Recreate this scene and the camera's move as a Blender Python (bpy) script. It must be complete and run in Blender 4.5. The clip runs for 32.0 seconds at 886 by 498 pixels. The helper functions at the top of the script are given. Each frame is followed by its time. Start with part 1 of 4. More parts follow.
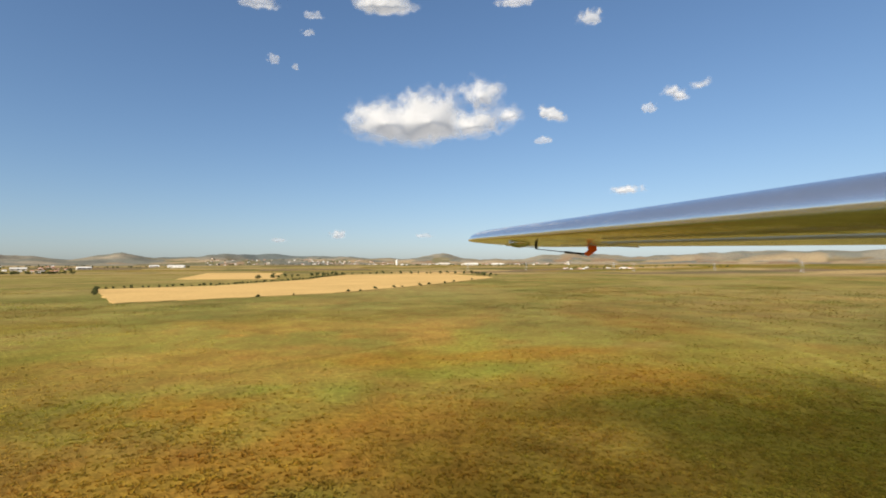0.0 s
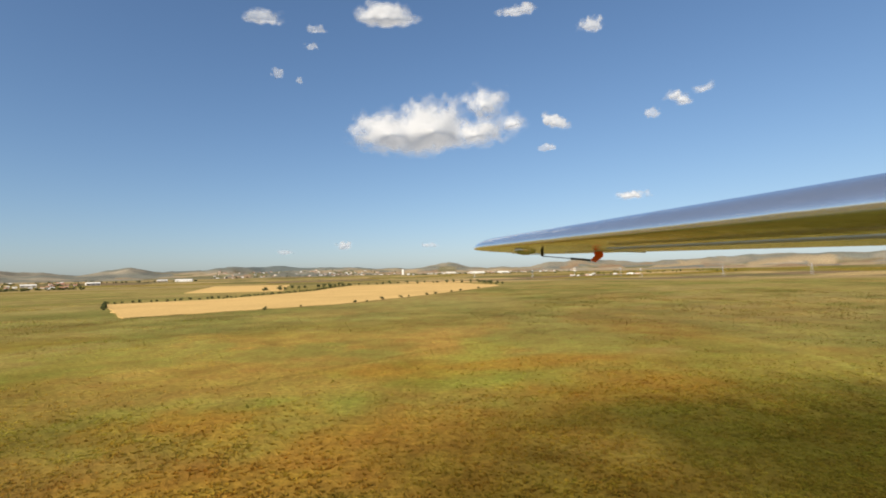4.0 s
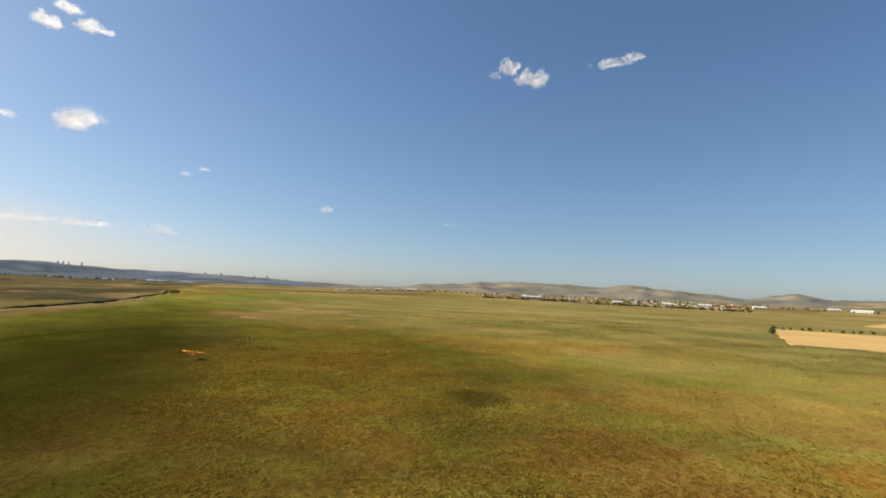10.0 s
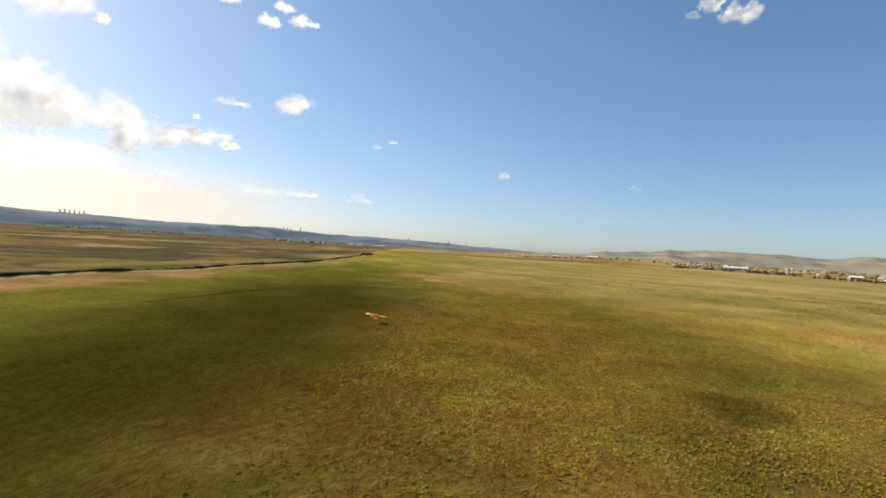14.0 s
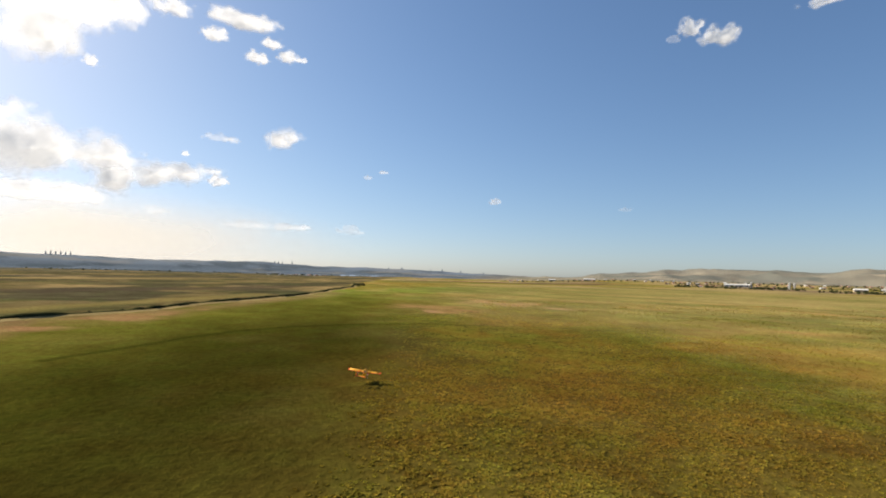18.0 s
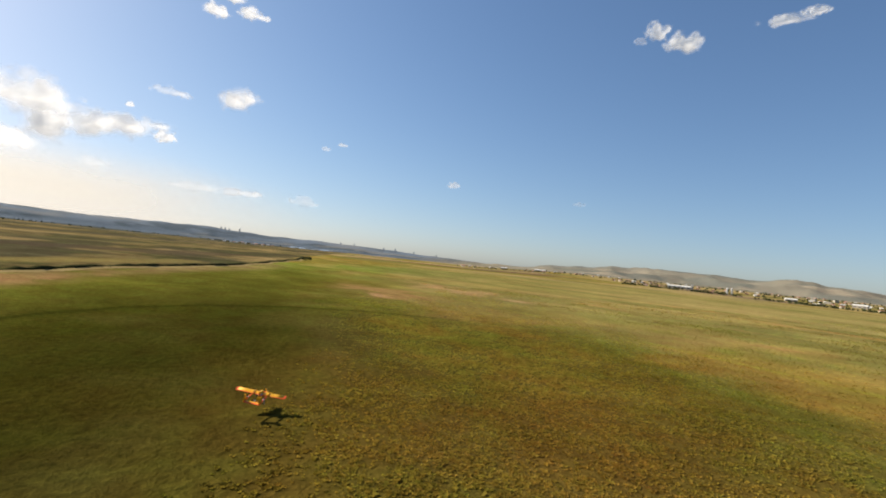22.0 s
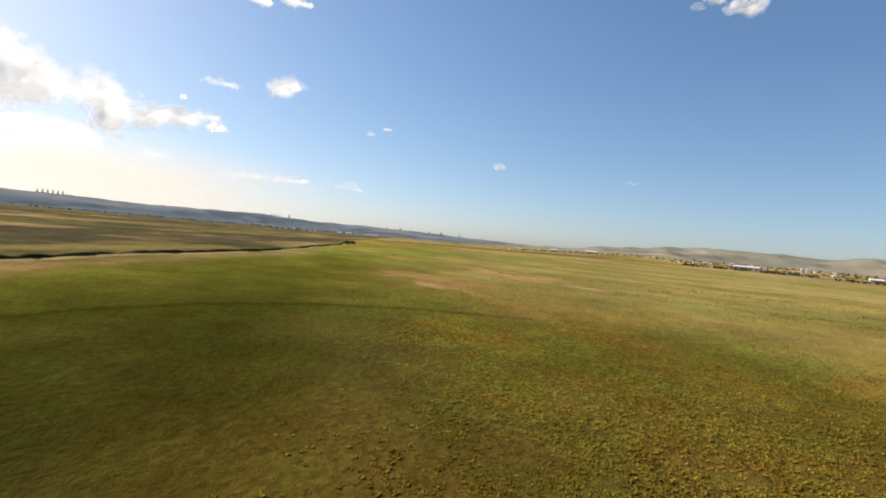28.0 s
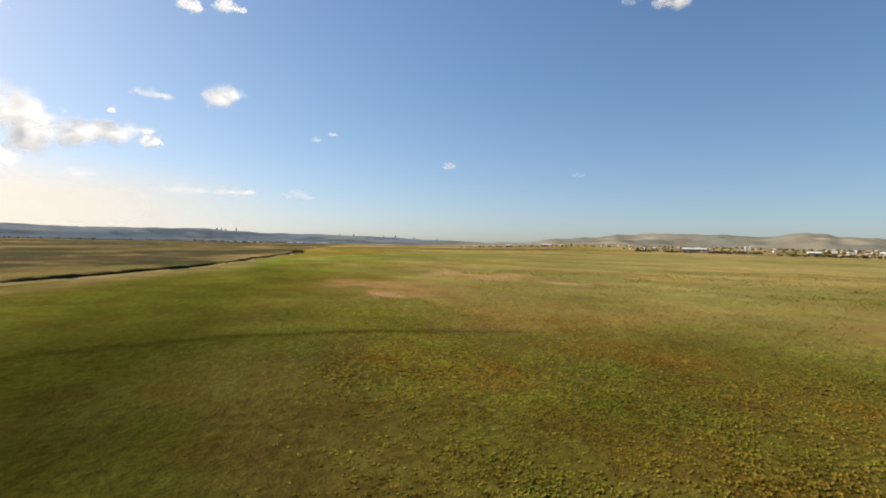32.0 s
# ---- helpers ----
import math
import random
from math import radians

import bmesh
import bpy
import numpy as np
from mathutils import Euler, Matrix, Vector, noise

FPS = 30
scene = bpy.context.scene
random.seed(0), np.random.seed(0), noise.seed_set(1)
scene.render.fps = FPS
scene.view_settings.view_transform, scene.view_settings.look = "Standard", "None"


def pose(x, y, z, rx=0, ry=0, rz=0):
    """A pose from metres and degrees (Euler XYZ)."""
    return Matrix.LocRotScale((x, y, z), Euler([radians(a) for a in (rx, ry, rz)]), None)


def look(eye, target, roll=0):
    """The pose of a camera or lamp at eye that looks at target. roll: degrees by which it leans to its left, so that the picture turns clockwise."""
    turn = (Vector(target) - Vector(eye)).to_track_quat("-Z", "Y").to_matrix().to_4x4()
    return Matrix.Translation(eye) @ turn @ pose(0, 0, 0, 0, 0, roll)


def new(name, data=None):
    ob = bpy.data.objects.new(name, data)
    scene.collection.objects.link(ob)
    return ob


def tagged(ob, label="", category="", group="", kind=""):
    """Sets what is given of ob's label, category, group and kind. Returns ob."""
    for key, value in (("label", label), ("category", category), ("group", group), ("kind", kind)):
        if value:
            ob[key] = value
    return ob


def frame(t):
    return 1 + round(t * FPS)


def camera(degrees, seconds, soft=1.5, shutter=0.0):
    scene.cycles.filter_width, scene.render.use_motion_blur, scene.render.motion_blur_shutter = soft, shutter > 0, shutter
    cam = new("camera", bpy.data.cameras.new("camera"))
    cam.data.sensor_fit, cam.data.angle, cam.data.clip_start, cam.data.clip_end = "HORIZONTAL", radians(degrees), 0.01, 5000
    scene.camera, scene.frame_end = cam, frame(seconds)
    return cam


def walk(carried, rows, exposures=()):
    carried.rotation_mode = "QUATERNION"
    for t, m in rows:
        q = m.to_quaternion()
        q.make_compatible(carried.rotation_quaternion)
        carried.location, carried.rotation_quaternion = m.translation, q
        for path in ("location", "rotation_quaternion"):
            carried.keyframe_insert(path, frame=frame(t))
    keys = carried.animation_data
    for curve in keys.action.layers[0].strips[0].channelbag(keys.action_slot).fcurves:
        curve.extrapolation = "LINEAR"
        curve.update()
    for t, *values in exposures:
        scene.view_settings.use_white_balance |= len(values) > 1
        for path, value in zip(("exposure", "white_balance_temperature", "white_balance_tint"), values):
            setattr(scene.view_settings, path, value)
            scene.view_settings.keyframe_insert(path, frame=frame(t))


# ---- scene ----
cam = camera(83.0, 32.0, soft=1.9)
PATH = [
    (0.0, pose(0.000, 0.000, 20.000, 91.73, 0.18, -0.21)),
    (0.5, pose(-0.000, 0.000, 20.000, 91.81, 0.18, -0.10)),
    (1.0, pose(0.000, 0.000, 20.000, 92.42, 0.52, -0.08)),
    (1.5, pose(0.000, 0.000, 20.000, 92.60, 0.68, -0.16)),
    (2.0, pose(0.000, 0.000, 20.000, 92.43, 0.79, -0.27)),
    (2.5, pose(-0.000, -0.000, 20.000, 92.51, 1.04, -0.30)),
    (4.5, pose(-0.000, -0.000, 20.000, 93.04, 1.51, 1.56)),
    (5.0, pose(-0.000, -0.000, 20.000, 93.74, 2.26, 8.28)),
    (5.5, pose(0.001, -0.001, 20.002, 93.81, 1.33, 18.99)),
    (6.0, pose(-0.001, 0.001, 19.997, 93.54, 1.56, 29.64)),
    (6.5, pose(-0.222, 0.182, 19.629, 93.55, 1.84, 40.86)),
    (7.0, pose(-0.550, 0.587, 19.257, 94.05, 1.97, 52.12)),
    (7.5, pose(-0.922, 1.129, 19.050, 94.46, 1.59, 61.17)),
    (8.0, pose(-1.256, 1.604, 19.044, 94.39, 1.16, 66.34)),
    (8.5, pose(-1.536, 1.872, 19.106, 94.37, 0.50, 67.32)),
    (9.0, pose(-1.809, 1.953, 19.202, 94.33, -0.02, 67.39)),
    (9.5, pose(-2.210, 2.003, 19.221, 94.46, -1.12, 67.52)),
    (10.0, pose(-2.939, 2.000, 19.129, 94.72, -2.71, 67.57)),
    (10.5, pose(-4.467, 2.144, 18.984, 95.05, -3.13, 73.19)),
    (11.0, pose(-6.826, 2.458, 18.870, 93.59, -3.51, 83.05)),
    (11.5, pose(-9.368, 2.590, 18.646, 89.51, -0.64, 85.11)),
    (12.0, pose(-12.104, 2.621, 18.376, 88.35, -1.12, 86.05)),
    (12.5, pose(-15.129, 2.644, 18.153, 88.37, -1.13, 86.52)),
    (13.0, pose(-18.451, 2.706, 18.058, 91.26, -4.68, 85.98)),
    (13.5, pose(-21.687, 2.822, 17.919, 90.95, -4.31, 86.52)),
    (14.0, pose(-25.025, 2.954, 17.891, 89.77, -3.70, 87.55)),
    (14.5, pose(-28.346, 3.051, 17.835, 88.74, -4.56, 88.29)),
    (16.5, pose(-48.475, 0.982, 16.168, 90.39, -0.35, 87.59)),
    (17.0, pose(-52.371, 1.019, 16.243, 91.87, -0.61, 87.98)),
    (17.5, pose(-55.996, 1.096, 16.375, 93.18, -2.58, 87.30)),
    (18.0, pose(-59.487, 1.131, 16.570, 93.01, -1.57, 86.81)),
    (18.5, pose(-62.792, 1.164, 16.718, 92.64, 0.58, 87.89)),
    (19.0, pose(-65.901, 1.190, 16.839, 92.13, 1.18, 87.81)),
    (19.5, pose(-68.877, 1.324, 16.964, 91.90, 5.26, 87.24)),
    (20.0, pose(-71.868, 1.565, 17.077, 91.82, 6.45, 85.78)),
    (20.5, pose(-74.865, 1.895, 17.120, 91.25, 3.56, 83.71)),
    (21.0, pose(-77.857, 2.305, 17.131, 91.19, -0.69, 82.14)),
    (21.5, pose(-80.803, 2.650, 17.080, 91.40, -1.83, 80.85)),
    (22.0, pose(-83.649, 3.008, 17.027, 91.25, -5.97, 81.39)),
    (22.5, pose(-86.392, 3.319, 17.004, 91.48, -7.23, 82.65)),
    (23.0, pose(-89.063, 3.520, 16.975, 90.48, -12.37, 84.21)),
    (23.5, pose(-91.681, 3.577, 16.976, 90.31, -9.26, 84.57)),
    (24.0, pose(-94.378, 3.516, 16.920, 89.32, -2.35, 87.09)),
    (24.5, pose(-97.020, 3.498, 16.776, 88.69, -1.34, 88.40)),
    (25.0, pose(-99.814, 3.460, 16.637, 88.53, 2.40, 88.08)),
    (25.5, pose(-102.573, 3.474, 16.521, 88.23, 0.43, 87.74)),
    (27.5, pose(-116.198, 3.665, 16.020, 88.15, 1.67, 86.92)),
    (28.0, pose(-120.110, 3.774, 15.799, 88.83, -5.09, 86.64)),
    (28.5, pose(-124.016, 3.949, 15.565, 90.03, -4.19, 85.85)),
    (29.0, pose(-127.899, 4.083, 15.487, 90.87, 0.20, 86.94)),
    (29.5, pose(-131.492, 4.239, 15.373, 91.70, 1.67, 87.09)),
    (30.0, pose(-134.924, 4.414, 15.246, 91.77, 1.52, 86.50)),
    (30.5, pose(-138.076, 4.563, 15.141, 91.36, 1.98, 85.16)),
    (31.0, pose(-141.047, 4.729, 15.028, 90.28, 4.20, 83.94)),
    (31.5, pose(-143.866, 4.955, 14.834, 89.49, 4.33, 82.95)),
    (32.0, pose(-146.627, 5.232, 14.641, 89.30, -1.20, 81.46)),
]
walk(cam, PATH, [(0.0, 1.04), (5.0, 1.0), (7.5, 0.96), (11.0, 1.0), (13.0, 1.14), (16.8, 1.26), (18.3, 1.1), (22.0, 1.08), (25.0, 1.12), (28.0, 1.2), (29.5, 1.1), (32.0, 1.1)])

# ---- light ----
SUN_EL, SUN_BEAR = 31.0, 145.0
world = bpy.data.worlds.new("sky")
scene.world = world
world.use_nodes = True
wn = world.node_tree
sky = wn.nodes.new("ShaderNodeTexSky")
sky.sky_type = "NISHITA"
sky.sun_disc = False
sky.sun_elevation = radians(SUN_EL)
sky.sun_rotation = radians(-SUN_BEAR)
sky.altitude = 900
sky.air_density, sky.dust_density, sky.ozone_density = 1.0, 1.45, 3.6
wn.nodes["Background"].inputs[1].default_value = 0.074
# sky colour compressed per channel: dims the bright rim and trims red
rolloff, even = wn.nodes.new("ShaderNodeVectorMath"), wn.nodes.new("ShaderNodeVectorMath")
rolloff.operation, even.operation = "MULTIPLY_ADD", "DIVIDE"
rolloff.inputs[1].default_value, rolloff.inputs[2].default_value = (0.043, 0.058, 0.058), (1.17, 1.05, 0.95)
wn.links.new(sky.outputs[0], rolloff.inputs[0])
wn.links.new(sky.outputs[0], even.inputs[0])
wn.links.new(rolloff.outputs[0], even.inputs[1])
wn.links.new(even.outputs[0], wn.nodes["Background"].inputs[0])

sun_lamp = bpy.data.lights.new("sun", "SUN")
sun_lamp.energy, sun_lamp.angle, sun_lamp.color = 4.8, radians(0.5), (1.0, 0.91, 0.76)
sun = new("sun", sun_lamp)
SUN_DIR = Vector((-math.sin(radians(SUN_BEAR)) * math.cos(radians(SUN_EL)),
                  math.cos(radians(SUN_BEAR)) * math.cos(radians(SUN_EL)), math.sin(radians(SUN_EL))))
sun.matrix_world = look(SUN_DIR * 400, (0, 0, 0))


# ---- materials ----
def material(name, color, rough=0.8, metal=0.0, spec=0.3, vary=0.15, scale=6.0, bump=0.0, fine=None, island=0.0, each=0.0):
    """A surface with colour variation at two scales, and relief where bump is set."""
    m = bpy.data.materials.new(name)
    m.use_nodes = True
    n, l = m.node_tree.nodes, m.node_tree.links
    b = n["Principled BSDF"]
    b.inputs["Roughness"].default_value = rough
    b.inputs["Metallic"].default_value = metal
    b.inputs["Specular IOR Level"].default_value = spec
    geo = n.new("ShaderNodeNewGeometry")
    pos = geo.outputs["Position"]
    if each:
        pos = n.new("ShaderNodeTexCoord").outputs["Object"]
    big, small = n.new("ShaderNodeTexNoise"), n.new("ShaderNodeTexNoise")
    big.inputs["Scale"].default_value = scale * 0.13
    small.inputs["Scale"].default_value = fine or scale
    big.inputs["Detail"].default_value, small.inputs["Detail"].default_value = 8, 3
    l.new(pos, big.inputs["Vector"])
    l.new(pos, small.inputs["Vector"])
    add = n.new("ShaderNodeMath")
    add.operation = "ADD"
    l.new(big.outputs["Fac"], add.inputs[0])
    l.new(small.outputs["Fac"], add.inputs[1])
    span = n.new("ShaderNodeMapRange")
    span.inputs["From Min"].default_value, span.inputs["From Max"].default_value = 0.6, 1.4
    span.inputs["To Min"].default_value, span.inputs["To Max"].default_value = 1 - vary, 1 + vary
    l.new(add.outputs[0], span.inputs["Value"])
    value = span.outputs[0]
    rand = geo.outputs["Random Per Island"] if island else n.new("ShaderNodeObjectInfo").outputs["Random"] if each else None
    if rand is not None:
        rr = n.new("ShaderNodeMapRange")
        rr.inputs["To Min"].default_value, rr.inputs["To Max"].default_value = 1 - (island or each), 1 + (island or each)
        l.new(rand, rr.inputs["Value"])
        mul = n.new("ShaderNodeMath")
        mul.operation = "MULTIPLY"
        l.new(value, mul.inputs[0])
        l.new(rr.outputs[0], mul.inputs[1])
        value = mul.outputs[0]
    mix = n.new("ShaderNodeVectorMath")
    mix.operation = "SCALE"
    l.new(value, mix.inputs["Scale"])
    mix.inputs[0].default_value = color
    l.new(mix.outputs[0], b.inputs["Base Color"])
    if bump:
        bp = n.new("ShaderNodeBump")
        bp.inputs["Strength"].default_value, bp.inputs["Distance"].default_value = bump, 0.6 / scale
        l.new(small.outputs["Fac"], bp.inputs["Height"])
        l.new(bp.outputs[0], b.inputs["Normal"])
    return m


def grass_material(name, bump, thin=0.0):
    """Rough plants: patches, clumps and single stalks over the colour of the place."""
    m = bpy.data.materials.new(name)
    m.use_nodes = True
    n, l = m.node_tree.nodes, m.node_tree.links
    b = n["Principled BSDF"]
    b.inputs["Roughness"].default_value, b.inputs["Specular IOR Level"].default_value = 1.0, 0.0
    pos = n.new("ShaderNodeNewGeometry").outputs["Position"]

    def field_noise(scale, detail, rough):
        t = n.new("ShaderNodeTexNoise")
        t.inputs["Scale"].default_value, t.inputs["Detail"].default_value, t.inputs["Roughness"].default_value = scale, detail, rough
        l.new(pos, t.inputs["Vector"])
        return t.outputs["Fac"]

    def spread(value, a, z, lo, hi):
        t = n.new("ShaderNodeMapRange")
        for key, v in (("From Min", a), ("From Max", z), ("To Min", lo), ("To Max", hi)):
            t.inputs[key].default_value = v
        l.new(value, t.inputs["Value"])
        return t.outputs[0]

    patch, clump, stalk = field_noise(0.16, 5, .6), field_noise(0.85, 6, .68), field_noise(4.2, 3, .6)
    veg = n.new("ShaderNodeVertexColor")
    veg.layer_name = "veg"
    hue = n.new("ShaderNodeMix")
    hue.data_type = "RGBA"
    l.new(spread(patch, .34, .66, 0, 1), hue.inputs["Factor"])
    hue.inputs["A"].default_value, hue.inputs["B"].default_value = (.93, 1.02, .94, 1), (1.08, .98, 1.0, 1)
    tint = n.new("ShaderNodeVectorMath")
    tint.operation = "MULTIPLY"
    l.new(veg.outputs["Color"], tint.inputs[0])
    l.new(hue.outputs["Result"], tint.inputs[1])
    value = n.new("ShaderNodeMath")
    value.operation = "MULTIPLY"
    l.new(spread(clump, .3, .7, .68, 1.34), value.inputs[0])
    l.new(spread(stalk, .3, .7, .84, 1.16), value.inputs[1])
    both = n.new("ShaderNodeMath")
    both.operation = "MULTIPLY"
    l.new(value.outputs[0], both.inputs[0])
    l.new(spread(patch, .3, .7, 1.2, .84), both.inputs[1])
    out = n.new("ShaderNodeVectorMath")
    out.operation = "SCALE"
    l.new(tint.outputs[0], out.inputs[0])
    l.new(both.outputs[0], out.inputs["Scale"])
    l.new(out.outputs[0], b.inputs["Base Color"])
    if bump:
        bp = n.new("ShaderNodeBump")
        bp.inputs["Strength"].default_value, bp.inputs["Distance"].default_value = bump, 0.5
        l.new(clump, bp.inputs["Height"])
        l.new(bp.outputs[0], b.inputs["Normal"])
    if thin:
        tr, ms = n.new("ShaderNodeBsdfTranslucent"), n.new("ShaderNodeMixShader")
        ms.inputs[0].default_value = thin
        l.new(out.outputs[0], tr.inputs["Color"])
        l.new(b.outputs[0], ms.inputs[1])
        l.new(tr.outputs[0], ms.inputs[2])
        l.new(ms.outputs[0], n["Material Output"].inputs["Surface"])
    return m


GRASS = grass_material("steppe_grass", 0.8)
TUFT = grass_material("grass_tuft", 0.0, 0.55)
WHEAT = material("wheat_stubble", (0.46, 0.305, 0.12), 1.0, spec=0.0, vary=0.2, scale=0.12, fine=0.4)
BANK = material("dry_bank", (0.24, 0.18, 0.08), 1.0, spec=0.0, vary=0.35, scale=0.3, fine=1.2)
DITCH = material("ditch_weeds", (0.03, 0.031, 0.012), 1.0, spec=0.0, vary=0.4, scale=0.5)
WATER = material("lake_water", (0.3, 0.34, 0.4), 0.25, spec=0.5, vary=0.05)
LEAF = material("shrub_leaves", (0.052, 0.058, 0.02), 0.9, spec=0.1, vary=0.3, scale=1.5, island=0.4)
BARK = material("bark", (0.09, 0.065, 0.045), 0.95, spec=0.1, vary=0.3, scale=8)
WHITEWALL = material("white_render_wall", (0.52, 0.5, 0.46), 0.85, vary=0.1, scale=0.6, each=0.12)
TANWALL = material("tan_render_wall", (0.38, 0.33, 0.26), 0.85, vary=0.12, scale=0.6, each=0.2)
TILE = material("roof_tile", (0.36, 0.17, 0.1), 0.9, vary=0.2, scale=1.2, each=0.25)
SHEET = material("metal_roof_sheet", (0.56, 0.54, 0.5), 0.65, 0.0, vary=0.1, scale=0.5, each=0.12)
GLASSDARK = material("window_glass", (0.05, 0.06, 0.075), 0.1, spec=0.6, vary=0.1)
# wall colour lightened to blue-grey: hazy distance painted in
HAZYWALL = material("hazy_tower_wall", (0.24, 0.28, 0.34), 0.85, vary=0.1, scale=0.4, each=0.12)
STEEL = material("galvanised_steel", (0.36, 0.37, 0.38), 0.5, 0.6, vary=0.15, scale=2)
YELLOW = material("yellow_film", (0.66, 0.32, 0.006), 0.55, spec=0.2, vary=0.06, scale=9)
ORANGE = material("orange_red_film", (0.66, 0.075, 0.01), 0.55, spec=0.2, vary=0.08, scale=9)
BLACK = material("black_plastic", (0.02, 0.02, 0.022), 0.45, vary=0.2, scale=20)
RUBBER = material("rubber", (0.025, 0.025, 0.025), 0.8, vary=0.2, scale=25)
WHITEP = material("white_plastic", (0.8, 0.8, 0.78), 0.4, vary=0.05, scale=20)
NAVY = material("navy_roundel", (0.03, 0.04, 0.12), 0.5, vary=0.1, scale=20)
PALEP = material("grey_tape", (0.38, 0.38, 0.38), 0.7, vary=0.1, scale=20)
MIRROR = material("polished_silver_film", (0.84, 0.86, 0.88), 0.16, 0.94, vary=0.05, scale=10, bump=0.06)
SEAM = material("seam_tape", (0.5, 0.48, 0.42), 0.3, 0.9, vary=0.1, scale=20)
BRASS = material("brass_engine", (0.55, 0.34, 0.06), 0.4, 0.6, vary=0.2, scale=30)
HORN = material("orange_plastic", (0.95, 0.15, 0.02), 0.5, vary=0.1, scale=30)


def cloud_material(name, tint, thin, shaded, fray=0.65):
    m = bpy.data.materials.new(name)
    m.use_nodes = True
    n, l = m.node_tree.nodes, m.node_tree.links
    n.remove(n["Principled BSDF"])
    out = n["Material Output"]
    dens = n.new("ShaderNodeAttribute")
    dens.attribute_name = "puff"
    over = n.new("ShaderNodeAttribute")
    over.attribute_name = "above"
    geo = n.new("ShaderNodeNewGeometry")
    fine = n.new("ShaderNodeTexNoise")
    fine.inputs["Scale"].default_value, fine.inputs["Detail"].default_value, fine.inputs["Roughness"].default_value = 0.011, 5, 0.55
    l.new(geo.outputs["Position"], fine.inputs["Vector"])
    nz = n.new("ShaderNodeMath")
    nz.operation = "MULTIPLY_ADD"
    nz.inputs[1].default_value, nz.inputs[2].default_value = fray, -.52 * fray
    l.new(fine.outputs["Fac"], nz.inputs[0])
    add = n.new("ShaderNodeMath")
    l.new(dens.outputs["Fac"], add.inputs[0])
    l.new(nz.outputs[0], add.inputs[1])
    alpha = n.new("ShaderNodeMapRange")
    alpha.interpolation_type = "SMOOTHSTEP"
    alpha.inputs["From Min"].default_value, alpha.inputs["From Max"].default_value = 0.0, 1.25
    l.new(add.outputs[0], alpha.inputs["Value"])
    dif, tr, em = n.new("ShaderNodeBsdfDiffuse"), n.new("ShaderNodeBsdfTranslucent"), n.new("ShaderNodeEmission")
    dif.inputs["Color"].default_value = (0.46, 0.45, 0.43, 1)
    # painted self-shade: the stored sum from the top down dims the translucent colour
    depth, shade_tint = n.new("ShaderNodeMapRange"), n.new("ShaderNodeVectorMath")
    shade_tint.operation = "SCALE"
    shade_tint.inputs[0].default_value = tint
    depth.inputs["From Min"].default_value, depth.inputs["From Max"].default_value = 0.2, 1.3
    depth.inputs["To Min"].default_value, depth.inputs["To Max"].default_value = thin, shaded
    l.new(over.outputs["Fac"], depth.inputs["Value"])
    l.new(depth.outputs[0], shade_tint.inputs["Scale"])
    l.new(shade_tint.outputs[0], tr.inputs["Color"])
    # weak bluish glow stands in for skylight scattered by the vapour
    em.inputs["Color"].default_value = (0.82, 0.88, 1, 1)
    em.inputs["Strength"].default_value = 0.15
    half, both, mix, clear = n.new("ShaderNodeMixShader"), n.new("ShaderNodeAddShader"), n.new("ShaderNodeMixShader"), n.new("ShaderNodeBsdfTransparent")
    half.inputs[0].default_value = 0.55
    l.new(dif.outputs[0], half.inputs[1])
    l.new(tr.outputs[0], half.inputs[2])
    l.new(half.outputs[0], both.inputs[0])
    l.new(em.outputs[0], both.inputs[1])
    l.new(alpha.outputs[0], mix.inputs[0])
    l.new(clear.outputs[0], mix.inputs[1])
    l.new(both.outputs[0], mix.inputs[2])
    l.new(mix.outputs[0], out.inputs["Surface"])
    return m


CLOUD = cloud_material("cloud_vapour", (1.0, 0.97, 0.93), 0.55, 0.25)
# hazy cream of the low sky, painted on as a tinted sheet
VEIL = cloud_material("painted_veil", (1.0, 0.89, 0.7), 0.36, 0.36, 0.1)


# ---- mesh helpers ----
def mesh_of(name, verts, faces, mat, smooth=False):
    me = bpy.data.meshes.new(name)
    me.from_pydata([tuple(v) for v in verts], [], [tuple(f) for f in faces])
    me.materials.append(mat)
    if smooth:
        me.polygons.foreach_set("use_smooth", [True] * len(me.polygons))
    me.update()
    return me


def part(name, bm, mat, parent=None, label="", smooth=False):
    """Links a bmesh as one mesh object under a thing or a part."""
    me = bpy.data.meshes.new(name)
    bm.to_mesh(me)
    bm.free()
    me.materials.append(mat)
    if smooth:
        me.polygons.foreach_set("use_smooth", [True] * len(me.polygons))
    ob = new(name, me)
    ob.parent = parent
    return tagged(ob, label) if label else ob


def share(name, me, parent, m=None):
    ob = new(name, me)
    ob.parent = parent
    if m is not None:
        ob.matrix_basis = m
    return ob


def box(sx, sy, sz, at=(0, 0, 0), bevel=0.0):
    bm = bmesh.new()
    bmesh.ops.create_cube(bm, size=1)
    bmesh.ops.transform(bm, matrix=Matrix.Translation(at) @ Matrix.Diagonal((sx, sy, sz, 1)), verts=bm.verts)
    if bevel:
        bmesh.ops.bevel(bm, geom=list(bm.edges), offset=bevel, segments=2, affect="EDGES")
    return bm


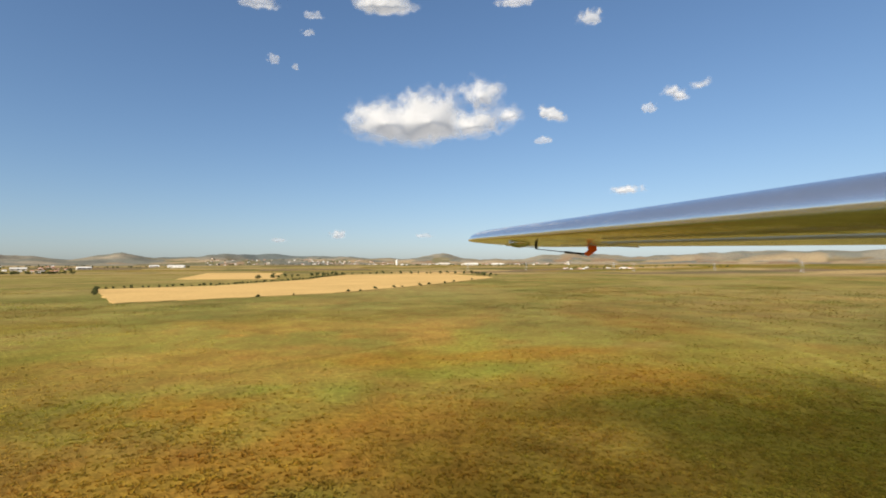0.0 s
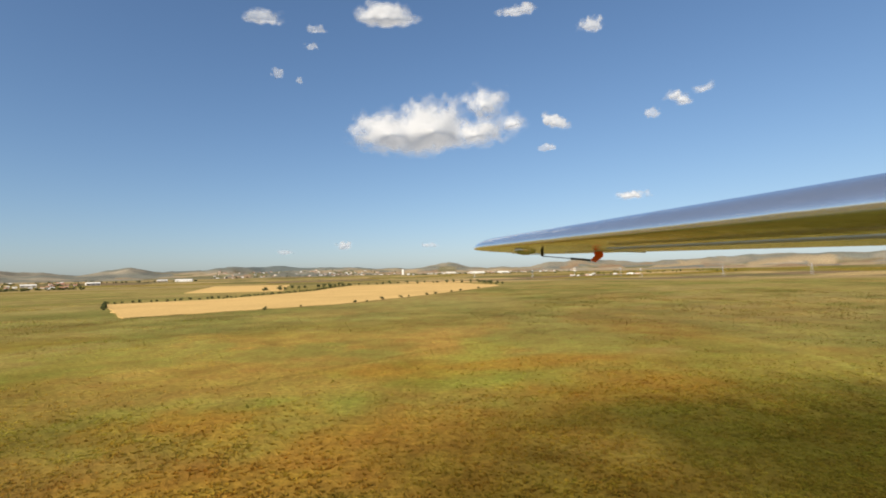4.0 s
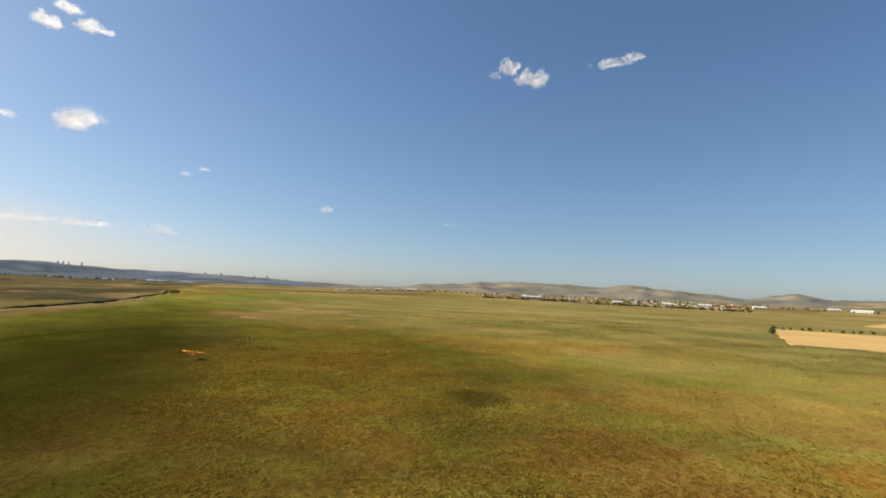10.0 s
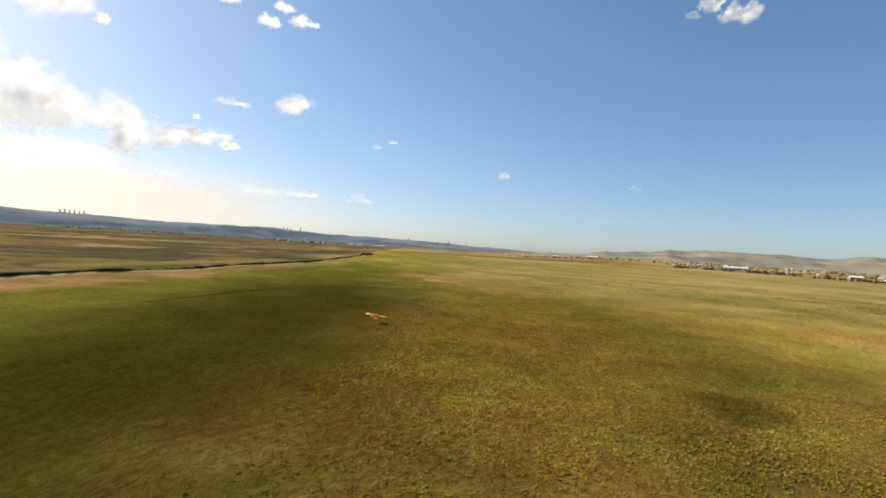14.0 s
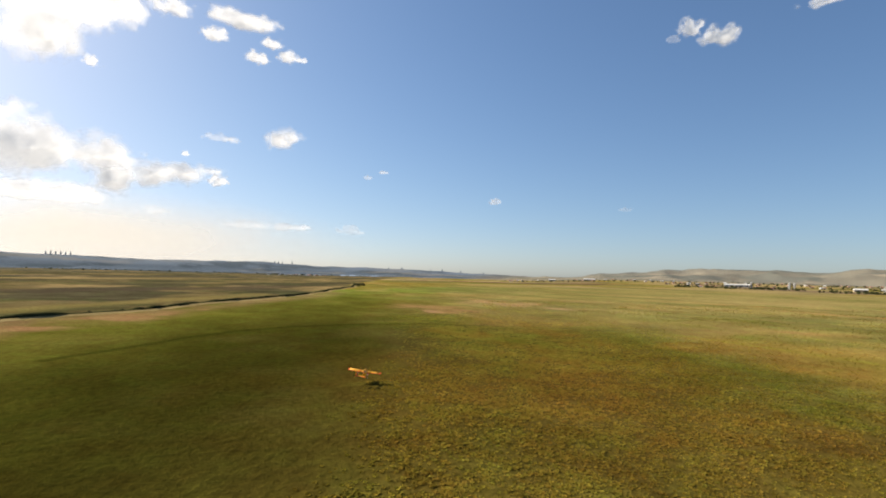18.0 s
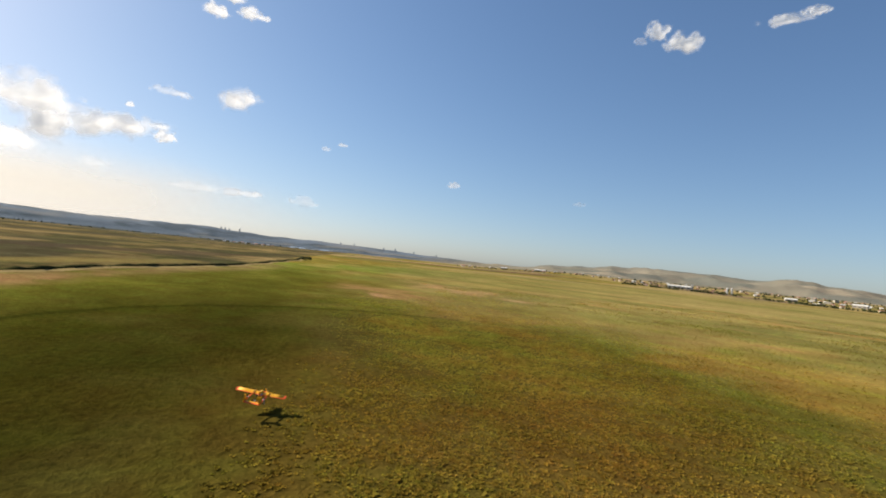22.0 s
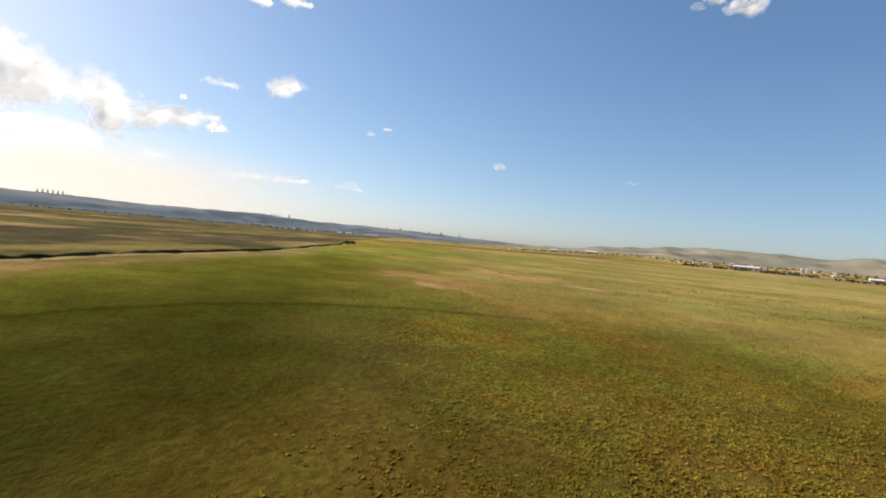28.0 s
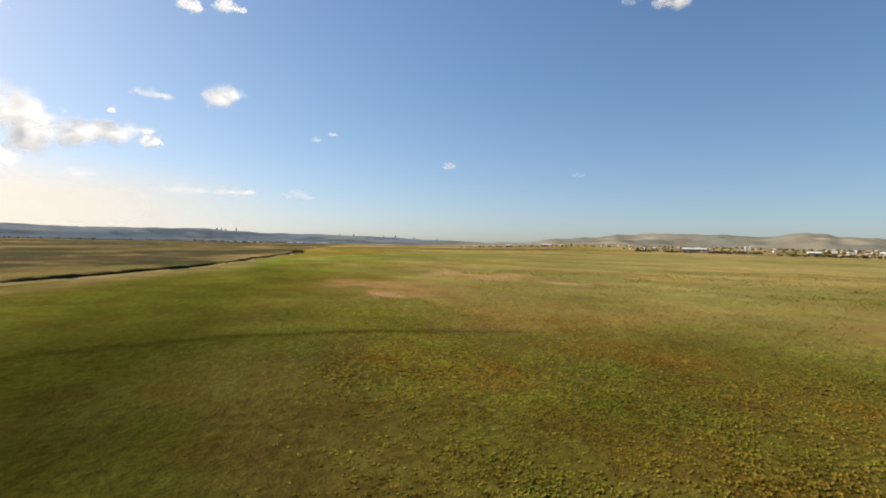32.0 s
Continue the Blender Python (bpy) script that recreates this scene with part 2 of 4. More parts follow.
def rod(a, b, r1, r2=None, seg=10):
    a, b = Vector(a), Vector(b)
    bm = bmesh.new()
    bmesh.ops.create_cone(bm, cap_ends=True, segments=seg, radius1=r1, radius2=r1 if r2 is None else r2, depth=(b - a).length)
    turn = (b - a).to_track_quat("Z", "Y").to_matrix().to_4x4()
    bmesh.ops.transform(bm, matrix=Matrix.Translation((a + b) / 2) @ turn, verts=bm.verts)
    return bm


def loft(rings, close=True):
    """A skin over rings of points that all have the same count."""
    bm = bmesh.new()
    rows = [[bm.verts.new(p) for p in ring] for ring in rings]
    k = len(rows[0])
    for a, b in zip(rows, rows[1:]):
        for i in range(k):
            bm.faces.new((a[i], a[(i + 1) % k], b[(i + 1) % k], b[i]))
    if close:
        bm.faces.new(rows[0][::-1])
        bm.faces.new(rows[-1])
    bmesh.ops.recalc_face_normals(bm, faces=bm.faces)
    return bm


# ---- the lie of the land ----
def lattice(ix, iy, seed):
    h = np.sin(ix * 127.1 + iy * 311.7 + seed * 74.7) * 43758.5453
    return h - np.floor(h)


def vnoise(x, y, size, seed):
    x, y = np.asarray(x, float) / size, np.asarray(y, float) / size
    ix, iy = np.floor(x), np.floor(y)
    fx, fy = x - ix, y - iy
    fx, fy = fx * fx * (3 - 2 * fx), fy * fy * (3 - 2 * fy)
    a, b = lattice(ix, iy, seed), lattice(ix + 1, iy, seed)
    c, d = lattice(ix, iy + 1, seed), lattice(ix + 1, iy + 1, seed)
    return (a * (1 - fx) + b * fx) * (1 - fy) + (c * (1 - fx) + d * fx) * fy


def fbm(x, y, size, seed, octaves=4):
    total, amp = 0.0, 0.5
    for k in range(octaves):
        total = total + amp * vnoise(x + 17.3 * k, y - 9.1 * k, size / 2 ** k, seed + k)
        amp *= 0.5
    return total / (1 - 0.5 ** octaves)


def smooth(v, a, b):
    u = np.clip((np.asarray(v, float) - a) / (b - a), 0, 1)
    return u * u * (3 - 2 * u)


CX, CY, EYE = -60.0, 0.0, 18.0
# skyline: bearing in degrees, angle over the eye's level
HILLS = np.array([(-180, .9), (-120, .8), (-80, 1.2), (-50, 1.35), (-32, 1.2), (-22, .95), (-16, 1.25), (-12.3, 1.16), (-9.2, .55), (-3.7, .78), (-1.2, 1.23),
                  (2.5, .74), (7.5, .87), (13.5, 1.0), (18.3, 1.34), (22, 1.2), (26, .8), (29, .8), (31.7, 1.42), (35.9, .75), (40.8, 1.15), (46.5, 1.6),
                  (49.4, 1.25), (53, 1.55), (57, 1.4), (62, 1.3), (66.4, .85), (69, .65), (72.6, .33), (78, .12), (85, .0), (100, -.1), (180, -.1)])
RANGE = np.array([(-180, .3), (70, -.3), (76, .1), (82, .22), (87, .42), (94, .58), (101, .62), (106, .9), (116, .78), (124, .9), (132, 1.05), (142, 1.1), (180, .9)])


def height(x, y):
    dx, dy = x - CX, y - CY
    r, b = np.hypot(dx, dy), np.degrees(np.arctan2(-dx, dy))
    h1 = EYE + 3700 * np.tan(np.radians(np.interp(b, HILLS[:, 0], HILLS[:, 1]))) + (fbm(b * 40, b * 0, 70, 91, 4) - 0.5) * 26 - 9
    h2 = EYE + 4700 * np.tan(np.radians(np.interp(b, RANGE[:, 0], RANGE[:, 1]))) + (fbm(b * 40, b * 0, 60, 93, 4) - 0.5) * 14
    east = 1 - smooth(b, 66, 80)
    z = 17 * smooth(r, 1200, 2350) * east
    rough = 0.4 - np.abs(2 * fbm(x, y, 520, 5, 5) - 1) * 2.2
    z = z + np.maximum(h1 - 17 * east, 0) * smooth(r, 2250, 3700) ** 1.3 * (1 - 0.35 * smooth(r, 3750, 4700))
    z = z + np.maximum(h2 - z, 0) * smooth(r, 3900, 4650)
    z = z + rough * 0.4 * np.clip(h1, 20, 120) * smooth(r, 2350, 2900) * (1 - smooth(r, 3300, 3680)) * east
    near = 1 - smooth(r, 240, 420)
    return z + near * (fbm(x, y, 26, 11) - 0.5) * 0.8


DITCH_LINE = [(-120, -130), (-201, -121), (-266, -103), (-324, -96), (-369, -84), (-433, -77), (-537, -75), (-660, -72), (-820, -88)]


def ditch_y(x):
    p = np.array(DITCH_LINE[::-1], float)
    return np.interp(x, p[:, 0], p[:, 1])


def spot(x, y, cx, cy, a, b, turn=0.0, soft=0.5):
    """1 inside an ellipse with a ragged edge, 0 outside."""
    c, s = math.cos(radians(turn)), math.sin(radians(turn))
    u, v = ((x - cx) * c + (y - cy) * s) / a, (-(x - cx) * s + (y - cy) * c) / b
    d = np.hypot(u, v) + (fbm(x, y, 0.45 * max(a, b), 31, 3) - 0.5) * 1.3 + (fbm(x, y, 6.0, 33, 3) - 0.5) * 0.5
    return 1 - smooth(d, 1 - soft, 1 + soft)


def blend(c, k, rgb):
    return c + (np.array(rgb) - c) * np.asarray(k)[:, None]


OLIVE, GREEN, RUST, STRAW = (0.150, 0.112, 0.021), (0.100, 0.101, 0.016), (0.182, 0.100, 0.022), (0.28, 0.20, 0.068)

# meadow green with lens falloff and backlit dimness painted in
DIMMED_GREEN = (0.030, 0.034, 0.0042)


# worn tracks over the meadow: way, half width, strength, colour
TRACKS = (
    (((-150, -62), (-168, -57), (-185, -54), (-200, -47), (-214, -36), (-224, -18), (-229, 6), (-228, 30)), 1.5, .6, (0.022, 0.023, 0.004)),
    (((84, 150), (82, 130), (80, 110), (75, 84), (70, 60)), .8, .55, (0.25, 0.2, 0.05)),
    (((-330, 42), (-318, 46), (-280, 59), (-246, 71), (-222, 79), (-206, 85), (-150, 106)), 1.6, .6, (0.19, 0.165, 0.02)),
    (((-40, 92), (-26, 107), (-9, 129), (20, 152)), .9, .4, (0.09, 0.06, 0.012)),
)


# bare and dry patches, and greener ones, on the middle meadow: place, size, turn, strength, colour
PATCHES = (
    (-222, -94, 52, 11, -14, .85, (0.22, 0.125, 0.058)), (-178, -108, 30, 12, -8, .8, (0.22, 0.125, 0.058)),
    (-302, 14, 52, 20, 18, .85, (0.24, 0.145, 0.06)), (-374, 64, 58, 25, 18, .85, (0.28, 0.175, 0.085)), (-288, 9, 10, 3, 22, .7, (0.34, 0.21, 0.11)), (-270, 24, 8, 2.5, 22, .7, (0.34, 0.21, 0.11)),
    (-253, 31, 8, 2.5, 22, .6, (0.32, 0.2, 0.1)), (-330, 80, 12, 4, 22, .6, (0.34, 0.22, 0.12)), (-440, 232, 70, 11, 25, .6, (0.3, 0.18, 0.07)), (-335, 244, 60, 10, 25, .6, (0.3, 0.18, 0.07)), (-322, 150, 40, 7, 25, .6, (0.27, 0.16, 0.06)),
    (-240, 130, 22, 6, 25, .6, (0.27, 0.16, 0.06)), (-258, 152, 34, 8, 25, .5, GREEN), (-250, 110, 30, 8, 25, .5, GREEN), (-203, 102, 22, 8, 25, .5, GREEN), (-203, 46, 18, 8, 10, .55, RUST), (-206, 16, 14, 8, 0, .5, RUST),
)

# strips of fallow, stubble and weeds on the far side of the ditch
STRIPS = (
    (((-330, -275), (-408, -227), (-446, -203), (-520, -165), (-640, -130)), 26, .75, (0.056, 0.042, 0.028)),
    (((-240, -145), (-293, -134), (-350, -118), (-415, -108)), 10, .6, (0.16, 0.125, 0.04)),
    (((-420, -560), (-674, -459), (-807, -415), (-1000, -330)), 16, .6, (0.22, 0.16, 0.07)),
    (((-520, -330), (-640, -270), (-800, -215), (-980, -150)), 18, .35, (0.15, 0.12, 0.05)),
    (((-800, -560), (-1000, -480), (-1250, -330)), 40, .8, (0.05, 0.046, 0.036)),
)


def near_line(x, y, line):
    best = np.full(len(x), 1e9)
    for (ax, ay), (bx, by) in zip(line, line[1:]):
        u = np.clip(((x - ax) * (bx - ax) + (y - ay) * (by - ay)) / ((bx - ax) ** 2 + (by - ay) ** 2), 0, 1)
        best = np.minimum(best, np.hypot(x - ax - u * (bx - ax), y - ay - u * (by - ay)))
    return best


def greenness(x, y):
    """The greener side of the meadow along the ditch: 0 to 1."""
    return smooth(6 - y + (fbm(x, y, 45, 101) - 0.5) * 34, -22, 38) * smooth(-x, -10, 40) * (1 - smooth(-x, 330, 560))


def tuft_shade_zone(x, y):
    """Reach of the grass tufts and of the shade painted under them: 0 to 1."""
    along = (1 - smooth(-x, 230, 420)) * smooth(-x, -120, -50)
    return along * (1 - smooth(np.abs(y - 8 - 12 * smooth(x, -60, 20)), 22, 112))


def cover(x, y):
    """How densely tall grass clumps stand: 0 to 1."""
    return tuft_shade_zone(x, y) * (1 - smooth(greenness(x, y), .1, .6))


def vegetation(x, y):
    """The colour of the plants and soil at a place."""
    x, y = np.asarray(x, float), np.asarray(y, float)
    dx, dy = x - CX, y - CY
    r, b = np.hypot(dx, dy), np.degrees(np.arctan2(-dx, dy))
    c = np.tile(np.array(OLIVE), (len(x), 1))
    c = blend(c, smooth(fbm(x, y, 38, 3), 0.48, 0.66) * (0.45 + 0.4 * smooth(x, -90, -20)), RUST)
    c = blend(c, smooth(fbm(x, y, 55, 9), 0.52, 0.68) * 0.8, GREEN)
    c = blend(c, smooth(fbm(x, y, 17, 14), 0.56, 0.75) * 0.22 * (1 - .7 * cover(x, y)), STRAW)
    # rust and green stretches of the near meadow
    for px, py, pa, pb, pt, pk, col in (
            (-30, 62, 30, 16, 20, .75, RUST), (120, 235, 70, 45, 0, .7, RUST), (42, 180, 60, 14, 10, .4, (0.23, 0.15, 0.04)), (-22, 88, 16, 10, 0, .75, GREEN), (-70, 118, 40, 9, 15, .6, GREEN),
            (-140, 190, 90, 14, 20, .45, (0.23, 0.16, 0.05)), (75, 105, 70, 40, 20, .6, (0.16, 0.13, 0.022)), (60, 62, 34, 12, 20, .5, GREEN), (120, 130, 40, 10, 15, .5, RUST), (-36, 81, 4, 3, 0, .7, STRAW), (10, 52, 30, 12, 0, .6, RUST), (-60, 8, 24, 12, 0, .55, RUST),
            (-630, 30, 180, 55, -27, .85, (0.1, 0.135, 0.02)), (-150, 40, 40, 20, 0, .4, RUST)):
        c = blend(c, spot(x, y, px, py, pa, pb, pt) * pk, col)
    c = blend(c, spot(x, y, -30, 112, 130, 66, 8, .6) * smooth(fbm(x, y, 48, 83), .3, .55) * (1 - smooth(x, 5, 45)) * .6, (0.27, 0.165, 0.042))
    c = blend(c, spot(x, y, -30, 118, 150, 72, 8, .6) * smooth(fbm(x + 400, y, 34, 89), .52, .66) * (1 - smooth(x, 5, 45)) * .7, (0.17, 0.16, 0.03))
    c = blend(c, smooth(r, 260, 420) * smooth(b, 8, 22) * (1 - smooth(b, 60, 74)) * (1 - smooth(r, 900, 1300)) * .5, (0.2, 0.165, 0.055))
    greened = greenness(x, y)
    # near part painted darker for lens falloff, plain green beyond it
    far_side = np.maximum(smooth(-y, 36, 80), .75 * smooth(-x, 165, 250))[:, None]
    c = c + (np.array(DIMMED_GREEN) * (1 - far_side) + np.array((0.078, 0.079, 0.0125)) * far_side - c) * (greened * .88)[:, None]
    c = blend(c, smooth(-x, 110, 160) * (1 - smooth(-x, 420, 560)) * smooth(fbm(x, y, 30, 113), .3, .55) * smooth(y - ditch_y(x), -2, 3) * (1 - smooth(y - ditch_y(x), 10, 30)) * .8, (0.15, 0.1, 0.046))
    # small mottling: bare earth, green shoots and straw
    c = c * (0.74 + 0.52 * fbm(x, y, 11, 103, 3))[:, None]
    mid = smooth(r, 60, 150) * (1 - smooth(r, 1000, 1400)) * (1 - greened * .8) * (1 - .75 * cover(x, y))
    c = blend(c, mid * smooth(fbm(x, y, 34, 105, 4), .55, .66) * .55, (0.15, 0.15, 0.035))
    c = blend(c, mid * smooth(fbm(x, y * 1.6, 60, 107, 4), .55, .68) * .4, (0.25, 0.16, 0.062))
    c = blend(c, mid * smooth(fbm(x, y, 24, 109, 4), .6, .7) * .3, (0.085, 0.075, 0.02))
    c = c * (1 + .13 * smooth(np.abs(y - 8), 14, 130) * (1 - greened) * (1 - smooth(r, 900, 1200)))[:, None]
    for px, py, pa, pb in ((-4, 58, 24, 12), (30, 86, 20, 9), (16, 113, 30, 8), (-26, 44, 14, 9), (8, 42, 20, 8), (71, 170, 16, 34), (-34, 70, 12, 7)):
        c = blend(c, spot(x, y, px, py, pa, pb, 15, .6) * .7, (0.25, 0.13, 0.022))
    # broad dark olive patch; dimness of the view's corner painted in with it
    c = blend(c, spot(x, y, 48, 48, 54, 30, 38, .7) * .88, (0.055, 0.047, 0.0075))
    for line, wide, k, col in TRACKS:
        c = blend(c, (1 - smooth(near_line(x, y, line), wide * .5, wide * 1.3)) * k, col)
    c = blend(c, spot(x, y, -86, 44, 7.5, 4.5, -25, .5) * .55, (0.045, 0.036, 0.007))
    c = blend(c, smooth(r, 110, 260) * (1 - smooth(r, 900, 1200)) * (1 - smooth(b, 78, 92)) * (1 - greened) * .55, (0.168, 0.144, 0.054))
    c = c * (1 + (fbm(x, y, 21, 131, 4) - .5) * .8 * smooth(r, 110, 240) * (1 - smooth(r, 900, 1400)))[:, None]
    # streaks of dry grass towards the town
    streak = smooth(fbm(x * 0.8 + y * 0.6, (y * 0.8 - x * 0.6) * 2.2, 190, 21, 6), 0.5, 0.6)
    c = blend(c, streak * smooth(r, 220, 420) * (1 - smooth(b, 84, 96)) * (.35 - .2 * smooth(b, 62, 76)), (0.27, 0.195, 0.08))
    thin = smooth(fbm(x * 0.7 + y * 0.7, (y * 0.7 - x * 0.7) * 2.6, 110, 121, 5), 0.55, 0.61)
    c = blend(c, thin * smooth(r, 160, 300) * (1 - smooth(b, 84, 96)) * .45, (0.1, 0.098, 0.026))
    torn = .25 + .75 * smooth(fbm(x, y, 15, 137, 4), .4, .6)
    for px, py, pa, pb, pt, pk, col in PATCHES:
        c = blend(c, spot(x, y, px, py, pa, pb, pt, .65) * pk * torn, col)
    # pale and dark fields further out
    plots = lattice(np.floor((x * 0.94 + y * 0.34) / 330), np.floor((y * 0.94 - x * 0.34) / 150), 4)
    far = smooth(r, 900, 1150)
    c = blend(c, far * smooth(plots, 0.25, 0.3) * .9, (0.235, 0.175, 0.075))
    c = blend(c, far * smooth(plots, 0.6, 0.64) * .85, (0.3, 0.215, 0.1))
    c = blend(c, far * smooth(plots, 0.85, 0.88) * .85, (0.12, 0.085, 0.055))
    c = blend(c, far * (1 - smooth(r, 2300, 2600)) * smooth(fbm(x, y, 120, 111, 4), .53, .64) * .6, (0.085, 0.085, 0.035))
    # ploughed land beyond the ditch
    over = smooth(ditch_y(x) - y, 2, 9) * smooth(-x, 60, 160)
    c = blend(c, over * .95, (0.108, 0.081, 0.037))
    c = blend(c, over * smooth(fbm(x * 0.5, y, 60, 41, 5), 0.46, 0.56) * .85, (0.05, 0.045, 0.026))
    c = blend(c, over * smooth(fbm(x * 0.6, y, 90, 47, 5), 0.56, 0.64) * .75, (0.22, 0.155, 0.07))
    c = blend(c, over * smooth(fbm(x, y, 26, 49, 4), 0.54, 0.66) * .6, (0.045, 0.05, 0.018))
    c = c * (1 + over * (fbm(x, y, 13, 127, 4) - .5) * 1.1)[:, None]
    c = blend(c, spot(x, y, -1500, 280, 75, 270, 0, .2) * .9, (0.085, 0.045, 0.034))
    for line, wide, k, col in STRIPS:
        c = blend(c, (1 - smooth(near_line(x, y, line) + (fbm(x, y, 40, 123, 4) - .5) * wide * 1.6, wide * .5, wide * 1.4)) * k, col)
    # dry hills, with scrub in the folds; hazy blue of distance painted in
    hill = smooth(r, 2150, 2600) * (1 - smooth(b, 70, 84))
    c = blend(c, hill, (0.172, 0.155, 0.122))
    c = blend(c, hill * smooth(fbm(x, y, 230, 51, 5), 0.47, 0.56) * .65, (0.1, 0.107, 0.097))
    # stubble and fallow plots on the lower slopes
    bent = b + (fbm(x, y, 300, 133, 3) - .5) * 3
    plot = lattice(np.floor(bent / 2.3), np.floor((r + bent * 25) / 160), 6)
    slope = hill * (1 - smooth(b, 28, 40)) * (1 - smooth(r, 2950, 3350))
    c = blend(c, slope * smooth(plot, .42, .46) * .75, (0.29, 0.21, 0.115))
    c = blend(c, slope * smooth(plot, .7, .74) * .8, (0.17, 0.115, 0.075))
    c = blend(c, slope * smooth(plot, .88, .9) * .7, (0.1, 0.105, 0.055))
    # back hills tinted blue-grey: aerial perspective put into the colour
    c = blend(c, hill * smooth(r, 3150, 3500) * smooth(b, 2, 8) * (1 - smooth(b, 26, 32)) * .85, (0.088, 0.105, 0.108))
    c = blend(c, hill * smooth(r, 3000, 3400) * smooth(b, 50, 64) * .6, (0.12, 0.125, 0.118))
    c = blend(c, hill * smooth(fbm(x, y, 240, 57, 5), 0.58, 0.66) * .5 * (1 - smooth(r, 3100, 3500)), (0.3, 0.245, 0.175))
    # far range: hazy blue painted in, paler towards its top
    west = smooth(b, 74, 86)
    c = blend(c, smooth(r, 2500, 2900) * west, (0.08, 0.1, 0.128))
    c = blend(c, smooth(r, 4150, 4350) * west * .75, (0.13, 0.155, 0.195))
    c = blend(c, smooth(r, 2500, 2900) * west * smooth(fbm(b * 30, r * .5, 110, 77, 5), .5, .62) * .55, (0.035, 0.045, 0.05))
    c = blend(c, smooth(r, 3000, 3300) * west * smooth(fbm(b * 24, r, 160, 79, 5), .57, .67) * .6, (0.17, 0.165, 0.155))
    c = blend(c, smooth(r, 1500, 1900) * (1 - smooth(r, 2600, 2900)) * smooth(b, 90, 104) * smooth(fbm(x, y, 150, 71, 5), .38, .56) * .9, (0.05, 0.055, 0.045))
    return np.clip(c, 0.004, 1)


# ---- ground ----
def ground():
    radii = np.concatenate([[0.0], np.geomspace(3, 4850, 520)])
    ang = np.radians(np.concatenate([np.arange(-56, 150, 0.4), np.arange(150, 304, 3.0)]))
    rr, aa = np.meshgrid(radii[1:], ang, indexing="ij")
    x = np.concatenate([[CX], (CX - rr * np.sin(aa)).ravel()])
    y = np.concatenate([[CY], (CY + rr * np.cos(aa)).ravel()])
    z = height(x, y)
    na, nr = len(ang), len(radii) - 1
    i, j = np.meshgrid(np.arange(nr - 1), np.arange(na), indexing="ij")
    a, b = 1 + i * na + j, 1 + i * na + (j + 1) % na
    quads = np.stack([a, a + na, b + na, b], -1).reshape(-1, 4)
    tris = np.stack([np.zeros(na, int), 1 + np.arange(na), 1 + (np.arange(na) + 1) % na], -1)
    me = bpy.data.meshes.new("ground")
    me.from_pydata(np.stack([x, y, z], 1).tolist(), [], quads.tolist() + tris.tolist())
    col = me.color_attributes.new("veg", "FLOAT_COLOR", "POINT")
    c = np.ones((len(x), 4))
    # shade between the tufts painted in: ground colour cut by up to half
    c[:, :3] = vegetation(x, y) * (1 - 0.5 * tuft_shade_zone(x, y) * (1 - .5 * smooth(-x, 195, 265)) * (1 - .85 * smooth(x, -75, -25)))[:, None]
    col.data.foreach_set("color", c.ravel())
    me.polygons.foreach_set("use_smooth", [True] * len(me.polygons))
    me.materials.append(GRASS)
    me.update()
    if me.polygons[0].normal.z < 0:
        me.flip_normals()
    return tagged(new("ground", me), "steppe of green, rust and straw coloured grass up to dry hills", "ground", kind="structure")


ground()


def tufts(x, y, size, lobes, rng, label):
    """Clumps of coarse grass: leaning blades round a centre."""
    k = len(x)
    z = height(x, y)
    base = vegetation(x, y) * rng.uniform(1.25, 1.75, (k, 1)) * np.array([1.0, 1.0, 0.8]) * (1 + 0.16 * (rng.random((k, 3)) - 0.5))
    # tufts dimmed too on the green side, for the same falloff
    base = base * (1 - .24 * smooth(-y, -4, 18) * smooth(-x, 10, 50) - .22 * smooth(x, -70, -10) - .1 * smooth(greenness(x, y), .1, .5))[:, None]
    th0 = rng.uniform(0, 6.28, k)
    pts = []
    for q in range(lobes):
        th = th0 + q * 6.283 / lobes + rng.uniform(-.4, .4, k)
        lean = rng.uniform(0.3, 0.9, k)
        ca, sa = np.cos(th), np.sin(th)
        w = size * 0.42
        top = z + size * rng.uniform(.16, .42, k)
        o = size * rng.uniform(0, .45, k)
        p1 = np.stack([x - sa * w + ca * o, y + ca * w + sa * o, z - 0.05], 1)
        p2 = np.stack([x + sa * w + ca * o, y - ca * w + sa * o, z - 0.05], 1)
        p3 = np.stack([x + ca * size * lean + sa * w * .6, y + sa * size * lean - ca * w * .6, top], 1)
        p4 = np.stack([x + ca * size * lean - sa * w * .6, y + sa * size * lean + ca * w * .6, top + size * .1], 1)
        pts.append(np.stack([p1, p2, p3, p4], 1))
    v = np.stack(pts, 1).reshape(-1, 3)
    f = np.arange(len(v)).reshape(-1, 4)
    me = bpy.data.meshes.new("grass_tufts")
    me.from_pydata(v.tolist(), [], f.tolist())
    c = np.ones((len(v), 4))
    c[:, :3] = np.repeat(base, lobes * 4, axis=0)
    col = me.color_attributes.new("veg", "FLOAT_COLOR", "POINT")
    col.data.foreach_set("color", c.ravel())
    me.materials.append(TUFT)
    tagged(new("grass_tufts", me), label, "grass", kind="stuff")


